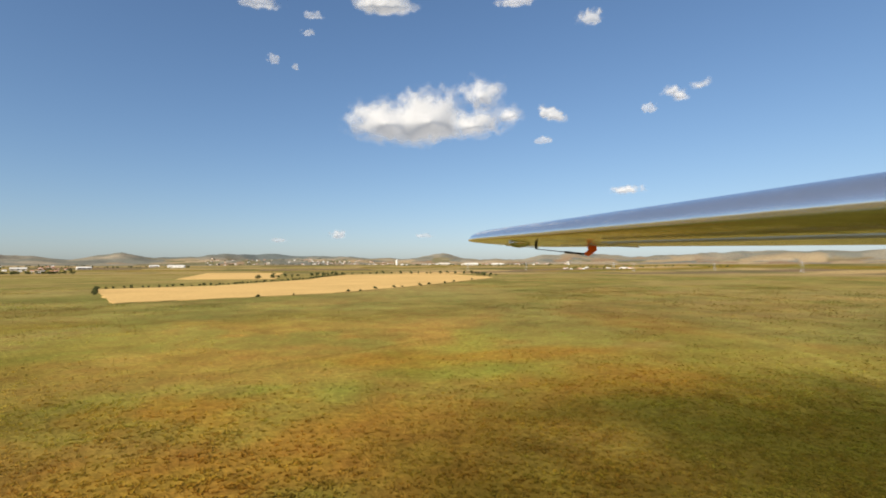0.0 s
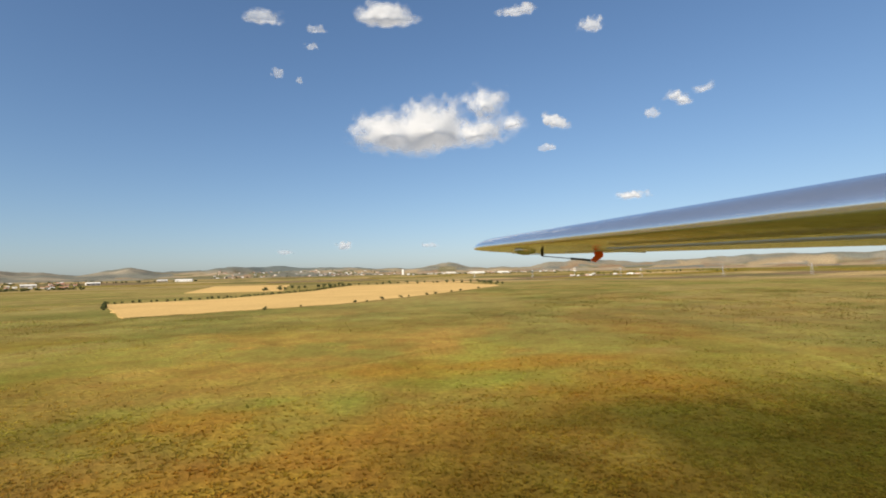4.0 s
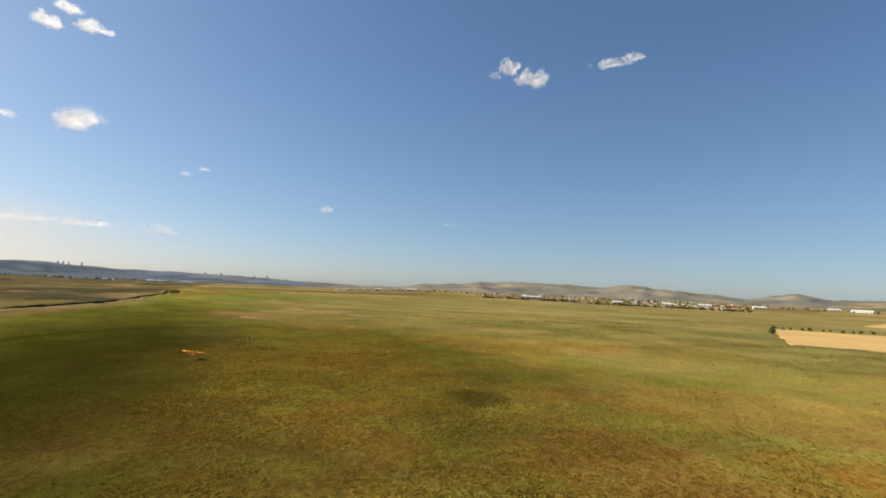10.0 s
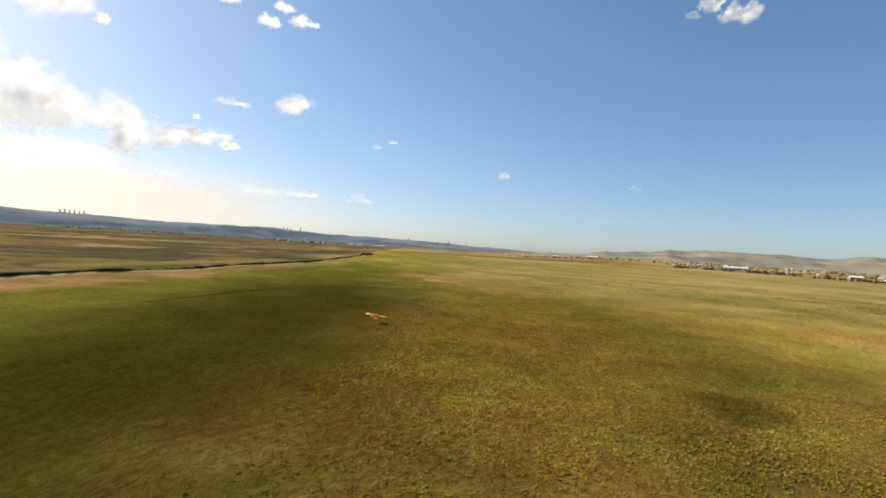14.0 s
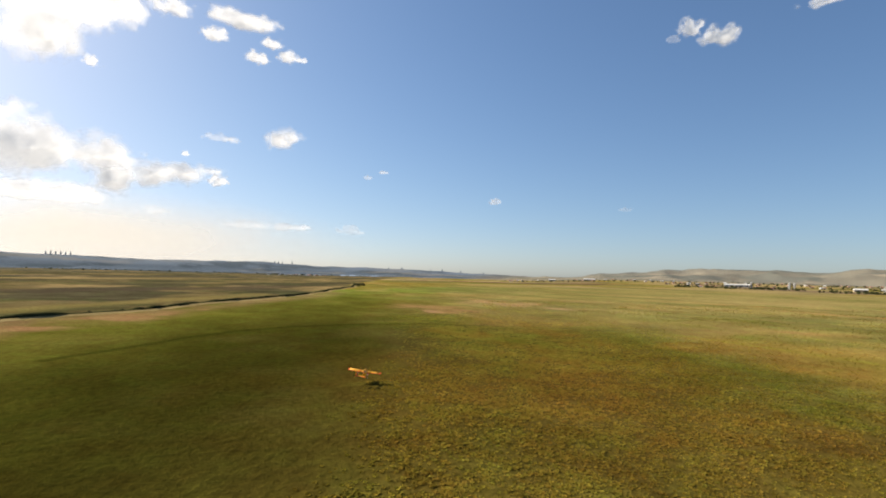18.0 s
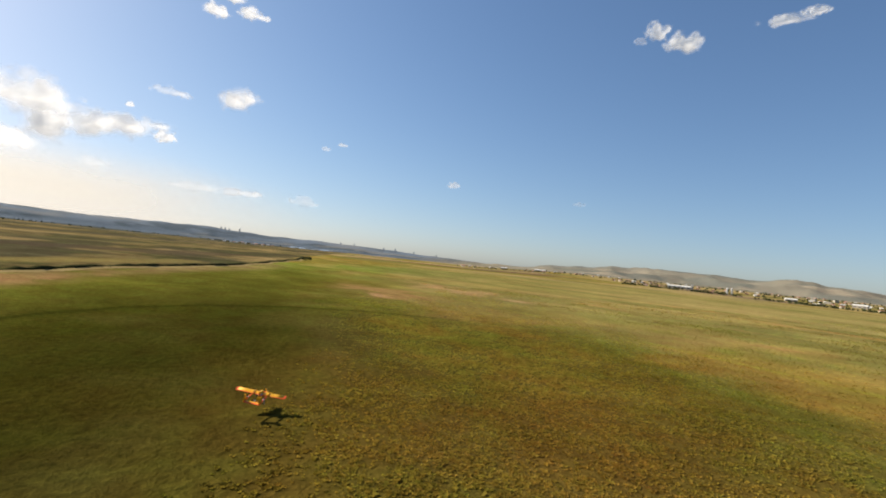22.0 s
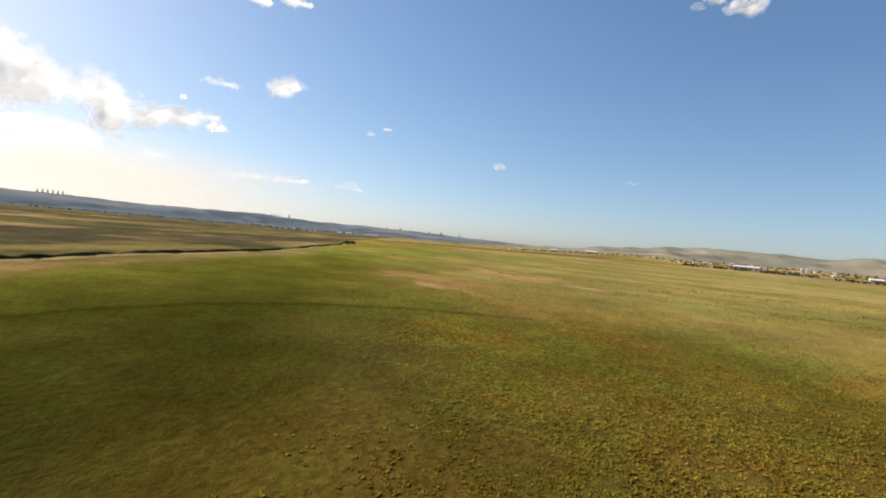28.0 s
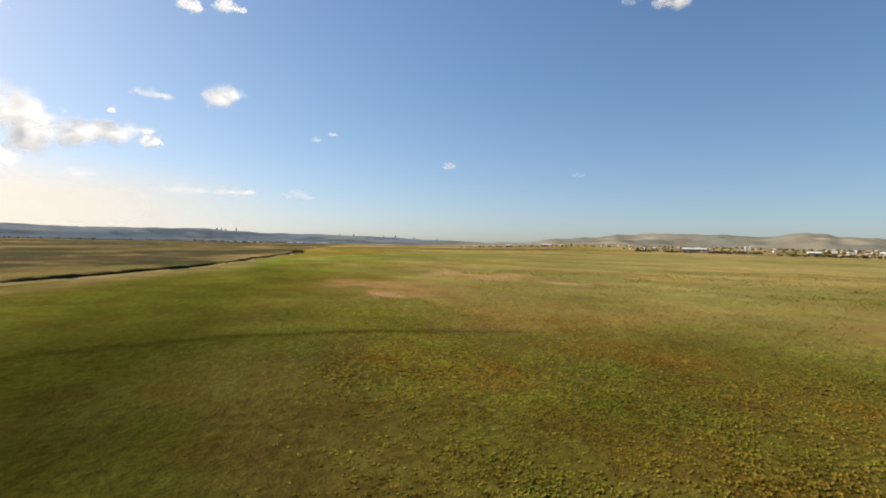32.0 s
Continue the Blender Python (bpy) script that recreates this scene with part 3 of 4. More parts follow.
def near_tufts():
    """The thick growth over which the flight goes."""
    rng = np.random.default_rng(4)
    n = 500000
    x = rng.uniform(-310, 115, n)
    y = rng.normal(12, 42, n)
    y = np.where(x > 0, np.abs(y - 12) * 1.3 + 8, y)
    fade = (1 - smooth(-x, 180, 305)) * smooth(-x, -110, -60)
    keep = rng.random(n) < fade * cover(x, y) ** 1.3 * (0.3 + 0.7 * smooth(fbm(x, y, 2.6, 61, 3), 0.36, 0.6)) * (1 - .55 * smooth(x, -70, -10) * (1 - smooth(x, 10, 40)))
    x, y = x[keep], y[keep]
    size = rng.uniform(0.15, 0.36, len(x)) * (0.55 + 0.9 * fbm(x, y, 12, 63))
    tufts(x, y, size, 5, rng, "coarse olive and rust coloured grass tufts on the meadow")


def far_tufts():
    """Scattered taller clumps over the wide meadow towards the fields."""
    rng = np.random.default_rng(14)
    n = 150000
    x, y = rng.uniform(-420, 300, n), 40 + 420 * rng.random(n) ** 1.3
    far = smooth(np.hypot(x - CX, y), 50, 120)
    inside = smooth(y, 255, 275) * smooth(x, -300, -280) * (1 - smooth(x, 40, 60))
    keep = rng.random(n) < far * (1 - inside) * (1 - .8 * cover(x, y)) * (.1 + .9 * smooth(fbm(x, y, 15, 67, 4), .44, .62)) * (1 - .6 * smooth(x, -120, -70) * (1 - smooth(x, 0, 40)))
    x, y = x[keep], y[keep]
    tufts(x, y, rng.uniform(.16, .46, len(x)) * (.6 + .8 * fbm(x, y, 40, 69)) * (1 + .6 * smooth(np.hypot(x - CX, y), 180, 330)), 3, rng, "scattered taller grass clumps over the wide meadow")


near_tufts()
far_tufts()


# ---- fields, ditch and lake ----
def field(outline, z, label):
    """A mown field: a raised sheet of stubble with a rough rim."""
    rng = random.Random(len(outline))
    ring = []
    for (ax, ay), (bx, by) in zip(outline, outline[1:] + outline[:1]):
        n = max(2, int(math.hypot(bx - ax, by - ay) / 9))
        for i in range(n):
            u = i / n
            ring.append((ax + (bx - ax) * u + rng.uniform(-1.5, 1.5), ay + (by - ay) * u + rng.uniform(-1.5, 1.5)))
    bm = bmesh.new()
    top = [bm.verts.new((px, py, z)) for px, py in ring]
    low = [bm.verts.new((px, py, -0.6)) for px, py in ring]
    bm.faces.new(top)
    for i in range(len(ring)):
        j = (i + 1) % len(ring)
        bm.faces.new((top[i], low[i], low[j], top[j]))
    bmesh.ops.recalc_face_normals(bm, faces=bm.faces)
    bmesh.ops.triangulate(bm, faces=[f for f in bm.faces if len(f.verts) > 4])
    tagged(part("wheat_field", bm, WHEAT), label, "field", kind="structure")


FIELD_TOP = [(-282, 410), (-214, 476), (-196, 560), (-177, 663), (-184, 790), (-183, 960), (-90, 1010), (13, 1009), (74, 800)]
FIELD_LOW = [(75, 731), (20, 570), (-23, 460), (-50, 400), (-74, 349), (-133, 295), (-171, 262)]
field(FIELD_TOP + FIELD_LOW, 0.3, "golden mown wheat field bordered by a row of dark trees")
field([(-365, 690), (-555, 1190), (-388, 1230), (-231, 700), (-300, 690)], 0.32, "pale golden wheat field beyond the tree row")
field([(-60, 1040), (-120, 1180), (40, 1210), (70, 1080)], 0.3, "narrow pale stubble field near the town")


def ditch():
    line = [Vector((px, py)) for px, py in DITCH_LINE]
    pts = []
    for a, b in zip(line, line[1:]):
        n = max(2, int((b - a).length / 4))
        pts += [a.lerp(b, i / n) for i in range(n)]
    rng = random.Random(8)
    bank, bed = [], []
    for i, p in enumerate(pts):
        d = (pts[min(i + 1, len(pts) - 1)] - pts[max(i - 1, 0)]).normalized()
        nrm = Vector((-d.y, d.x))
        p = p + nrm * (1.8 * math.sin(i * 0.33) + rng.uniform(-.4, .4))
        w = 2.1 + rng.uniform(-.6, 1.0)
        zz = float(height(p.x, p.y))
        bank.append([(*(p + nrm * (w + 1.5)), zz - .1), (*(p + nrm * w), zz + .5), (*(p + nrm * .9), zz + .42), (*p, zz + .12), (*(p - nrm * .9), zz + .42), (*(p - nrm * w * .9), zz + .5), (*(p - nrm * (w + 2)), zz - .1)])
        tall = rng.uniform(.5, 1.3) * (1 if math.sin(i * .37) + math.sin(i * .13) > -1.2 else .3)
        bed.append([(*(p + nrm * 1.7), zz + .3), (*(p + nrm * .9), zz + .4 + tall), (*(p - nrm * .9), zz + .4 + tall * .9), (*(p - nrm * 1.7), zz + .3)])
    for name, rows, mat, label in (("stream_bank", bank, BANK, "pale dry banks of a winding ditch across the meadow"), ("ditch_weeds", bed, DITCH, "dark weeds growing along the ditch bed")):
        k = len(rows[0])
        verts = [v for row in rows for v in row]
        faces = [(i * k + j, i * k + j + 1, (i + 1) * k + j + 1, (i + 1) * k + j) for i in range(len(rows) - 1) for j in range(k - 1)]
        tagged(new(name, mesh_of(name, verts, faces, mat, True)), label, "bank", kind="structure")


ditch()


def place(bearing, dist):
    """A place on the land by bearing and distance from the middle of the flight."""
    x, y = CX - dist * math.sin(radians(bearing)), CY + dist * math.cos(radians(bearing))
    return x, y, float(height(x, y))


lx = [place(b, d) for b, d in ((94.0, 2700), (98.4, 2600), (98.2, 3500), (93.0, 3550))]
lake = mesh_of("lake", [(px, py, 1.4) for px, py, _ in lx] + [(px, py, -1.5) for px, py, _ in lx], [(0, 1, 2, 3), (0, 4, 5, 1), (1, 5, 6, 2), (2, 6, 7, 3), (3, 7, 4, 0)], WATER)
tagged(new("lake", lake), "narrow strip of pale water before the far range", "lake", kind="structure")


# ---- trees ----
def crown_mesh(seed, r, h, leaves):
    """Many small leaf clumps round uneven limbs."""
    rng = random.Random(seed)
    lobes = [(Vector((rng.uniform(-.55, .55) * r, rng.uniform(-.55, .55) * r, h * rng.uniform(.35, .85))), r * rng.uniform(.35, .62)) for _ in range(8)]
    verts, faces = [], []
    for _ in range(leaves):
        c, q = rng.choice(lobes)
        d = Vector((rng.gauss(0, 1), rng.gauss(0, 1), rng.gauss(0, 1))).normalized()
        p = c + Vector((d.x, d.y, d.z * .8)) * q * rng.uniform(.6, 1.1)
        t = Vector((rng.gauss(0, 1), rng.gauss(0, 1), rng.gauss(0, 1))).normalized()
        u = d.cross(t).normalized() * r * .16
        w = d.cross(u).normalized() * r * .13 + d * r * .05
        k = len(verts)
        verts += [p - u, p + w, p + u, p - w]
        faces.append((k, k + 1, k + 2, k + 3))
    return mesh_of("crown", verts, faces, LEAF)


def trunk_mesh(seed, h):
    rng = random.Random(seed)
    rings = []
    for i in range(5):
        u = i / 4
        cx, cy, rad = rng.uniform(-.05, .05) * h * u, rng.uniform(-.05, .05) * h * u, h * .035 * (1 - .7 * u)
        rings.append([(cx + rad * math.cos(a * 1.047), cy + rad * math.sin(a * 1.047), u * h * .7 - .2) for a in range(6)])
    bm = loft(rings)
    for q in range(4):
        a = q * 1.57 + rng.uniform(-.4, .4)
        limb = rod((0, 0, h * (.25 + .08 * q)), (math.cos(a) * h * .25, math.sin(a) * h * .25, h * (.55 + .05 * q)), h * .014, h * .005, 5)
        me = bpy.data.meshes.new("limb")
        limb.to_mesh(me)
        limb.free()
        bm.from_mesh(me)
        bpy.data.meshes.remove(me)
    me = bpy.data.meshes.new("trunk")
    bm.to_mesh(me)
    bm.free()
    me.materials.append(BARK)
    return me


CROWNS = [crown_mesh(30 + i, 1.0, 1.7, 170) for i in range(5)]
TRUNKS = [trunk_mesh(50 + i, 1.7) for i in range(5)]
rnd = random.Random(12)


def tree(x, y, size, label, group, kindname="tree", flat=1.0):
    root = new(kindname)
    i = rnd.randrange(5)
    root.matrix_basis = Matrix.Translation((x, y, float(height(x, y)) - .05)) @ Matrix.Rotation(rnd.uniform(0, 6.28), 4, "Z") @ Matrix.Diagonal((size, size, size * flat, 1))
    share("trunk", TRUNKS[i], root)
    share("crown", CROWNS[i], root)
    return tagged(root, label, "tree" if kindname == "tree" else "shrub", group)


def grove(points, label):
    """Far trees that nobody could count, joined: crowns and trunks of mixed sizes."""
    verts, faces, base = [], [], 0
    for x, y, size in points:
        i, z, a = rnd.randrange(5), float(height(x, y)), rnd.uniform(0, 6.28)
        co = np.array([v.co[:] for v in CROWNS[i].vertices])[:480]
        c, s = math.cos(a), math.sin(a)
        verts.append(np.stack([x + size * (co[:, 0] * c - co[:, 1] * s), y + size * (co[:, 0] * s + co[:, 1] * c), z + size * (co[:, 2] - .25)], 1))
        faces += [(base + 4 * k, base + 4 * k + 1, base + 4 * k + 2, base + 4 * k + 3) for k in range(len(co) // 4)]
        base += len(co)
    tagged(new("grove", mesh_of("grove", np.concatenate(verts).tolist(), faces, LEAF)), label, "trees", kind="stuff")


def along(line, step, spread):
    for (ax, ay), (bx, by) in zip(line, line[1:]):
        n = max(1, int(math.hypot(bx - ax, by - ay) / step))
        for i in range(n):
            u = (i + rnd.random() * .7) / n
            yield ax + (bx - ax) * u + rnd.uniform(-spread, spread), ay + (by - ay) * u + rnd.uniform(-spread, spread)


for tx, ty in along([(-232, 336)] + FIELD_TOP[:6], 6.0, 1.0):
    tree(tx, ty, rnd.uniform(1.1, 2.1), "dark green tree in the row along the wheat field", "trees along the wheat field")
for tx, ty in along([(-260, 690), (-184, 985), (-60, 1030), (60, 1010), (85, 790)], 16, 5.0):
    tree(tx, ty, rnd.uniform(2.2, 4.2), "dark green tree in the row along the wheat field", "trees along the wheat field")
for tx, ty in ((-112, 306), (-96, 327), (-66, 358), (-52, 395), (-40, 425), (-34, 440), (-12, 488), (4, 520), (14, 560), (38, 620), (-60, 372), (-20, 470)):
    tree(tx, ty, rnd.uniform(.9, 2.0), "lone dark shrub at the edge of the wheat stubble", "shrubs at the field edge", "shrub", .8)
for tx, ty in along(DITCH_LINE, 2.6, 1.0):
    if rnd.random() < .85:
        tree(tx, ty, rnd.uniform(.35, .85), "low dark shrub growing on the ditch bank", "shrubs along the ditch", "shrub", .75)
for tx, ty in ((-640, -62), (-655, -66), (-668, -60), (-690, -66)):
    tree(tx, ty, rnd.uniform(2.2, 3.4), "dark tree at the bend of the ditch", "shrubs along the ditch")


# ---- town ----
WIN = mesh_of("window", [(-.5, -.03, 0), (.5, -.03, 0), (.5, -.03, 1), (-.5, -.03, 1), (-.5, .03, 0), (.5, .03, 0), (.5, .03, 1), (-.5, .03, 1)],
              [(0, 1, 2, 3), (5, 4, 7, 6), (4, 0, 3, 7), (1, 5, 6, 2), (3, 2, 6, 7), (4, 5, 1, 0)], GLASSDARK)


def building(bearing, dist, w, d, h, wall, roof, pitched, label, group, name="house", turn=None, bands=1):
    x, y, z = place(bearing, dist)
    root = new(name)
    turn = bearing + rnd.uniform(-35, 35) if turn is None else turn
    root.matrix_basis = pose(x, y, z - .3, 0, 0, turn)
    part("wall", box(w, d, h + .3, (0, 0, (h + .3) / 2)), wall, root)
    if pitched:
        rh = min(d * .24, 3.0)
        sec = [(-d / 2 - .5, h + .1), (d / 2 + .5, h + .1), (d / 2 + .5, h + .4), (0, h + rh + .4), (-d / 2 - .5, h + .4)]
        part("roof", loft([[(-w / 2 - .5, py, pz) for py, pz in sec], [(w / 2 + .5, py, pz) for py, pz in sec]]), roof, root)
    else:
        part("roof", box(w + .8, d + .8, .7, (0, 0, h + .6)), roof, root)
    cols = max(2, min(5, int(w / 9)))
    for f in range(bands):
        for i in range(cols):
            ww = w / cols * .5
            share("window", WIN, root, Matrix.Translation(((i - (cols - 1) / 2) * w / cols, -d / 2, h * (f + .35) / bands)) @ Matrix.Diagonal((ww, 1, h / bands * .38, 1)))
    return tagged(root, label, "building", group)


def town_group(b0, b1, d0, d1, n, group, white=.65, tall=.2, low=(2.8, 4.2)):
    for _ in range(n):
        b, d = rnd.uniform(b0, b1), rnd.uniform(d0, d1)
        pale = rnd.random() < white
        if rnd.random() < tall:
            building(b, d, rnd.uniform(9, 15), rnd.uniform(8, 10), rnd.uniform(5, 7.5), WHITEWALL if pale else TANWALL, SHEET, False, "pale apartment block with a flat roof at the town's edge", group, "apartment_block", bands=3)
        else:
            building(b, d, rnd.uniform(6, 11), rnd.uniform(5, 7), rnd.uniform(*low) * .75, WHITEWALL if pale else TANWALL, TILE if rnd.random() < .55 else SHEET, True,
                     "white rendered house with a pitched roof" if pale else "tan rendered house with a pitched roof", group)
    grove([(*place(rnd.uniform(b0, b1), rnd.uniform(d0 - 40, d1))[:2], rnd.uniform(2.2, 4.2)) for _ in range(n)], "dark garden trees among the houses")


town_group(34, 50, 1380, 2150, 56, "houses of the near town", .4, .06)
town_group(50, 63, 1550, 2200, 30, "houses of the near town", .4, .06)
town_group(63, 80, 1900, 2350, 22, "houses of the far village", .5, .06)
town_group(4, 24, 2450, 2950, 84, "houses on the hill slope", .35, .08, (3, 5))
town_group(-16, 3, 2100, 2550, 54, "houses of the east town", .45, .06)
town_group(-23, -16, 1500, 1700, 12, "houses of the hamlet", .7, .0)
town_group(100, 106, 2150, 2300, 22, "houses below the range", .8, .1)
for b, d, w, h in ((56.4, 1640, 62, 11), (26.2, 1900, 52, 8), (28.2, 1930, 30, 7), (42, 1620, 30, 10), (38.5, 1660, 34, 9), (33.8, 1720, 34, 9), (-5, 2150, 60, 9), (-8, 2120, 46, 8), (-2, 2200, 40, 9), (70.5, 2000, 40, 10), (74.5, 2050, 26, 9), (47, 1560, 26, 8)):
    building(b, d, w, 16, h * .62, WHITEWALL if w > 45 else TANWALL, SHEET, True, "long white warehouse with a low metal roof" if w > 45 else "tan warehouse with a low metal roof", "warehouses at the town", "warehouse", turn=b + rnd.uniform(-14, 14), bands=1)
# belts of trees before the works and on the slope
for b0, b1, d0, d1, n in ((51, 62, 1440, 1520, 130), (42.5, 47, 1330, 1360, 16), (34, 50, 1340, 1420, 150), (34, 62, 1550, 2250, 200), (24, 34, 1850, 2000, 26), (4, 24, 2350, 2480, 70), (4, 24, 2700, 3000, 60), (-16, 3, 2060, 2120, 60), (-14, -6, 1900, 1960, 14), (62, 80, 1850, 2000, 50), (-32, -16, 1700, 1900, 40), (96, 128, 2300, 2700, 120)):
    grove([(*place(rnd.uniform(b0, b1), rnd.uniform(d0, d1))[:2], rnd.uniform(2.2, 4.4)) for _ in range(n)], "belt of dark green trees before the town")


def silo(bearing, dist, r, h):
    x, y, z = place(bearing, dist)
    root = new("silo")
    root.matrix_basis = pose(x, y, z - .3)
    part("body", rod((0, 0, 0), (0, 0, h), r, r, 20), WHITEWALL, root, smooth=False)
    part("cap", rod((0, 0, h), (0, 0, h + r * .6), r * 1.04, r * .15, 20), SHEET, root)
    part("ladder", box(.6, .3, h, (0, -r - .1, h / 2)), STEEL, root)
    tagged(root, "tall white grain silo with a conical cap", "silo", "silos at the works")


for b in (51.75, 52.15):
    silo(b, 1600, 2.6, 16)
silo(55.2, 1640, 2.0, 15)
silo(3.6, 2350, 5, 22)


def tower(bearing, dist, w, h, group):
    x, y, z = place(bearing, dist)
    root = new("tower_block")
    root.matrix_basis = pose(x, y, z - 4, 0, 0, bearing)
    part("wall", box(w, w, h + 4, (0, 0, (h + 4) / 2)), HAZYWALL, root)
    part("roof", box(w * .5, w * .5, 5, (0, 0, h + 6)), HAZYWALL, root)
    for i in (-1, 0, 1):
        share("window", WIN, root, Matrix.Translation((i * w * .3, -w / 2, 6)) @ Matrix.Diagonal((w * .12, 4, h - 6, 1)))
    tagged(root, "slim grey tower block on the distant ridge", "tower block", group)


for i in range(6):
    tower(125.3 - i * .36, 4560, 8.5, 20 + 4 * (i % 2), "row of towers on the ridge")
for b, h in ((105.4, 26), (105.0, 30), (104.6, 24), (103.6, 46), (93.0, 22), (91.5, 26), (88.2, 24), (86.9, 30), (84.8, 24), (82.2, 20)):
    tower(b, 4580, 9, h * .5, "towers of the distant city")


def pylon(bearing, dist, h=24):
    x, y, z = place(bearing, dist)
    root = new("pylon")
    root.matrix_basis = pose(x, y, z - .4, 0, 0, bearing + 20)
    for sx in (-1, 1):
        for sy in (-1, 1):
            part("leg", rod((sx * 3, sy * 3, 0), (sx * .4, sy * .4, h), .13, .09, 6), STEEL, root)
    for k, wd in ((.68, 9), (.8, 7), (.92, 5)):
        part("crossarm", rod((-wd, 0, h * k), (wd, 0, h * k), .11, .11, 6), STEEL, root)
    for k in range(5):
        s, u, v = 3 - 2.6 * k / 5, h * k / 5, h * (k + 1) / 5
        s2 = 3 - 2.6 * (k + 1) / 5
        for a, b in (((-s, -s, u), (s2, -s2, v)), ((s, s, u), (-s2, s2, v))):
            part("brace", rod(a, b, .07, .07, 5), STEEL, root)
    tagged(root, "steel lattice pylon standing in the open fields", "pylon", "pylons across the fields")


for b in (-5.5, -12, -21.3, -23.5, -31, -38):
    pylon(b, 1420 if b > -22 else 1300)

# ---- clouds ----
CLOUD_R = 4780.0


def cloud(bearing, up, wide, high, seed, thick=1.0, flat=1.6, lobes=((0, 0, 1, 1),), cap=1.8, tilt=0.0, label="small white fair-weather cloud", ragged=1.0, shade_gain=1.0, mat=None):
    """A billow of vapour far off: a lens of noise-shaped swellings, thin at its rim."""
    nu, nv = int(max(40, min(180, wide * 9))), int(max(26, min(100, high * 10)))
    u, v = np.meshgrid(np.linspace(-1.35, 1.35, nu), np.linspace(-1.35, 1.35, nv), indexing="ij")
    a, e = bearing - u * wide / 2, up + (v - tilt * u) * high / 2
    form = np.full(u.shape, -9.0)
    for pu, pv, ru, rv in lobes:
        lu, lv = (u - pu) / ru, (v - pv) / rv
        form = np.logaddexp(form * 7, 7 * (1.0 - np.hypot(lu, np.where(lv < 0, lv * flat, lv * .95))) * min(1.0, .4 + .6 * max(ru, rv))) / 7
    lump = fbm(a * 1.0 + seed * 7.7, e * 1.25 + seed * 3.1, max(0.3, 0.27 * (wide + high) / 2), seed, 5)
    fluff = fbm(a * 1.0 + seed * 1.7, e + seed * 5.1, min(0.8, .18 * wide), seed + 3, 4)
    d = form * (1.7 if wide > 6 else 1.25) + 0.1 + ((lump - 0.5) * (1.5 if wide > 6 else 1.1) + (fluff - 0.5) * (0.75 if wide > 5 else 1.3)) * ragged
    d = d * (1 - smooth(np.maximum(abs(u), abs(v)), 1.15, 1.33)) - 0.25 * smooth(np.maximum(abs(u), abs(v)), 1.1, 1.3)
    if mat:                         # a veil fades evenly to its rim
        d = np.clip(form, 0, 1) * cap * (1 + (lump - 0.5) * ragged * 4)
    dens = np.clip(d, -0.2, cap)
    soft = form * 1.7 + 0.25 + (fbm(a + seed * 7.7, e * 1.25 + seed * 3.1, max(0.3, 0.27 * (wide + high) / 2), seed, 2) - 0.5) * 1.3
    bulge = np.sqrt(np.clip(soft, 0, 4)) * np.sqrt(np.clip(d * 3, 0, 1)) * CLOUD_R * radians(min(wide, 2.2 * high)) * .24 * thick
    # painted shade per point: vapour summed from the top down
    above = np.cumsum(np.clip(d, 0, 1.5)[:, ::-1], axis=1)[:, ::-1] * (2.7 / nv) * high / 2.7 * (.45 + 1.1 * fluff) * shade_gain
    verts, dv, ab = [], [], []
    for sign in (-1.0, 0.55):
        r = CLOUD_R + sign * bulge - (40 if sign < 0 else 0)
        r = np.minimum(r, 4840)
        ca, ce = np.radians(a), np.radians(e)
        verts.append(np.stack([CX - r * np.sin(ca) * np.cos(ce), CY + r * np.cos(ca) * np.cos(ce), 18 + r * np.sin(ce)], -1).reshape(-1, 3))
        dv.append(dens.ravel())
        ab.append(above.ravel())
    i, j = np.meshgrid(np.arange(nu - 1), np.arange(nv - 1), indexing="ij")
    q = np.stack([i * nv + j, (i + 1) * nv + j, (i + 1) * nv + j + 1, i * nv + j + 1], -1).reshape(-1, 4)
    q = q[(dens.ravel()[q] > -0.02).any(axis=1)]
    quads = np.concatenate([q, q[:, ::-1] + nu * nv])
    used, inv = np.unique(quads, return_inverse=True)
    me = bpy.data.meshes.new("cloud")
    me.from_pydata(np.concatenate(verts)[used].tolist(), [], inv.reshape(-1, 4).tolist())
    at = me.attributes.new("puff", "FLOAT", "POINT")
    at.data.foreach_set("value", np.concatenate(dv)[used])
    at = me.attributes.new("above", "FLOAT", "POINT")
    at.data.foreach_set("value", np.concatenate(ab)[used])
    me.polygons.foreach_set("use_smooth", [True] * len(me.polygons))
    me.materials.append(mat or CLOUD)
    ob = tagged(new("cloud", me), label, "cloud", "fair-weather clouds")
    ob.visible_shadow = False
    return ob

cloud(-0.6, 17.4, 19.6, 7.8, 2, label="large white cumulus with a flat grey base", flat=1.25, shade_gain=.45, lobes=((-.62, -.42, .42, .55), (-.1, -.35, .5, .85), (.48, .3, .26, .62), (.4, -.5, .42, .5), (.86, -.25, .2, .3)))
cloud(5.84, 27.55, 7.83, 2.87, 4)
cloud(-26.95, 17.15, 4.6, 2.5, 12, cap=0.75, tilt=-.2, lobes=((-.55, .3, .5, .5), (-.1, -.3, .45, .6), (.6, .2, .5, .45)))
cloud(-13.3, 16.2, 3.2, 1.9, 9, cap=0.85, tilt=.5)
cloud(-21.08, 7.75, 4.0, 1.3, 14, cap=1.1)
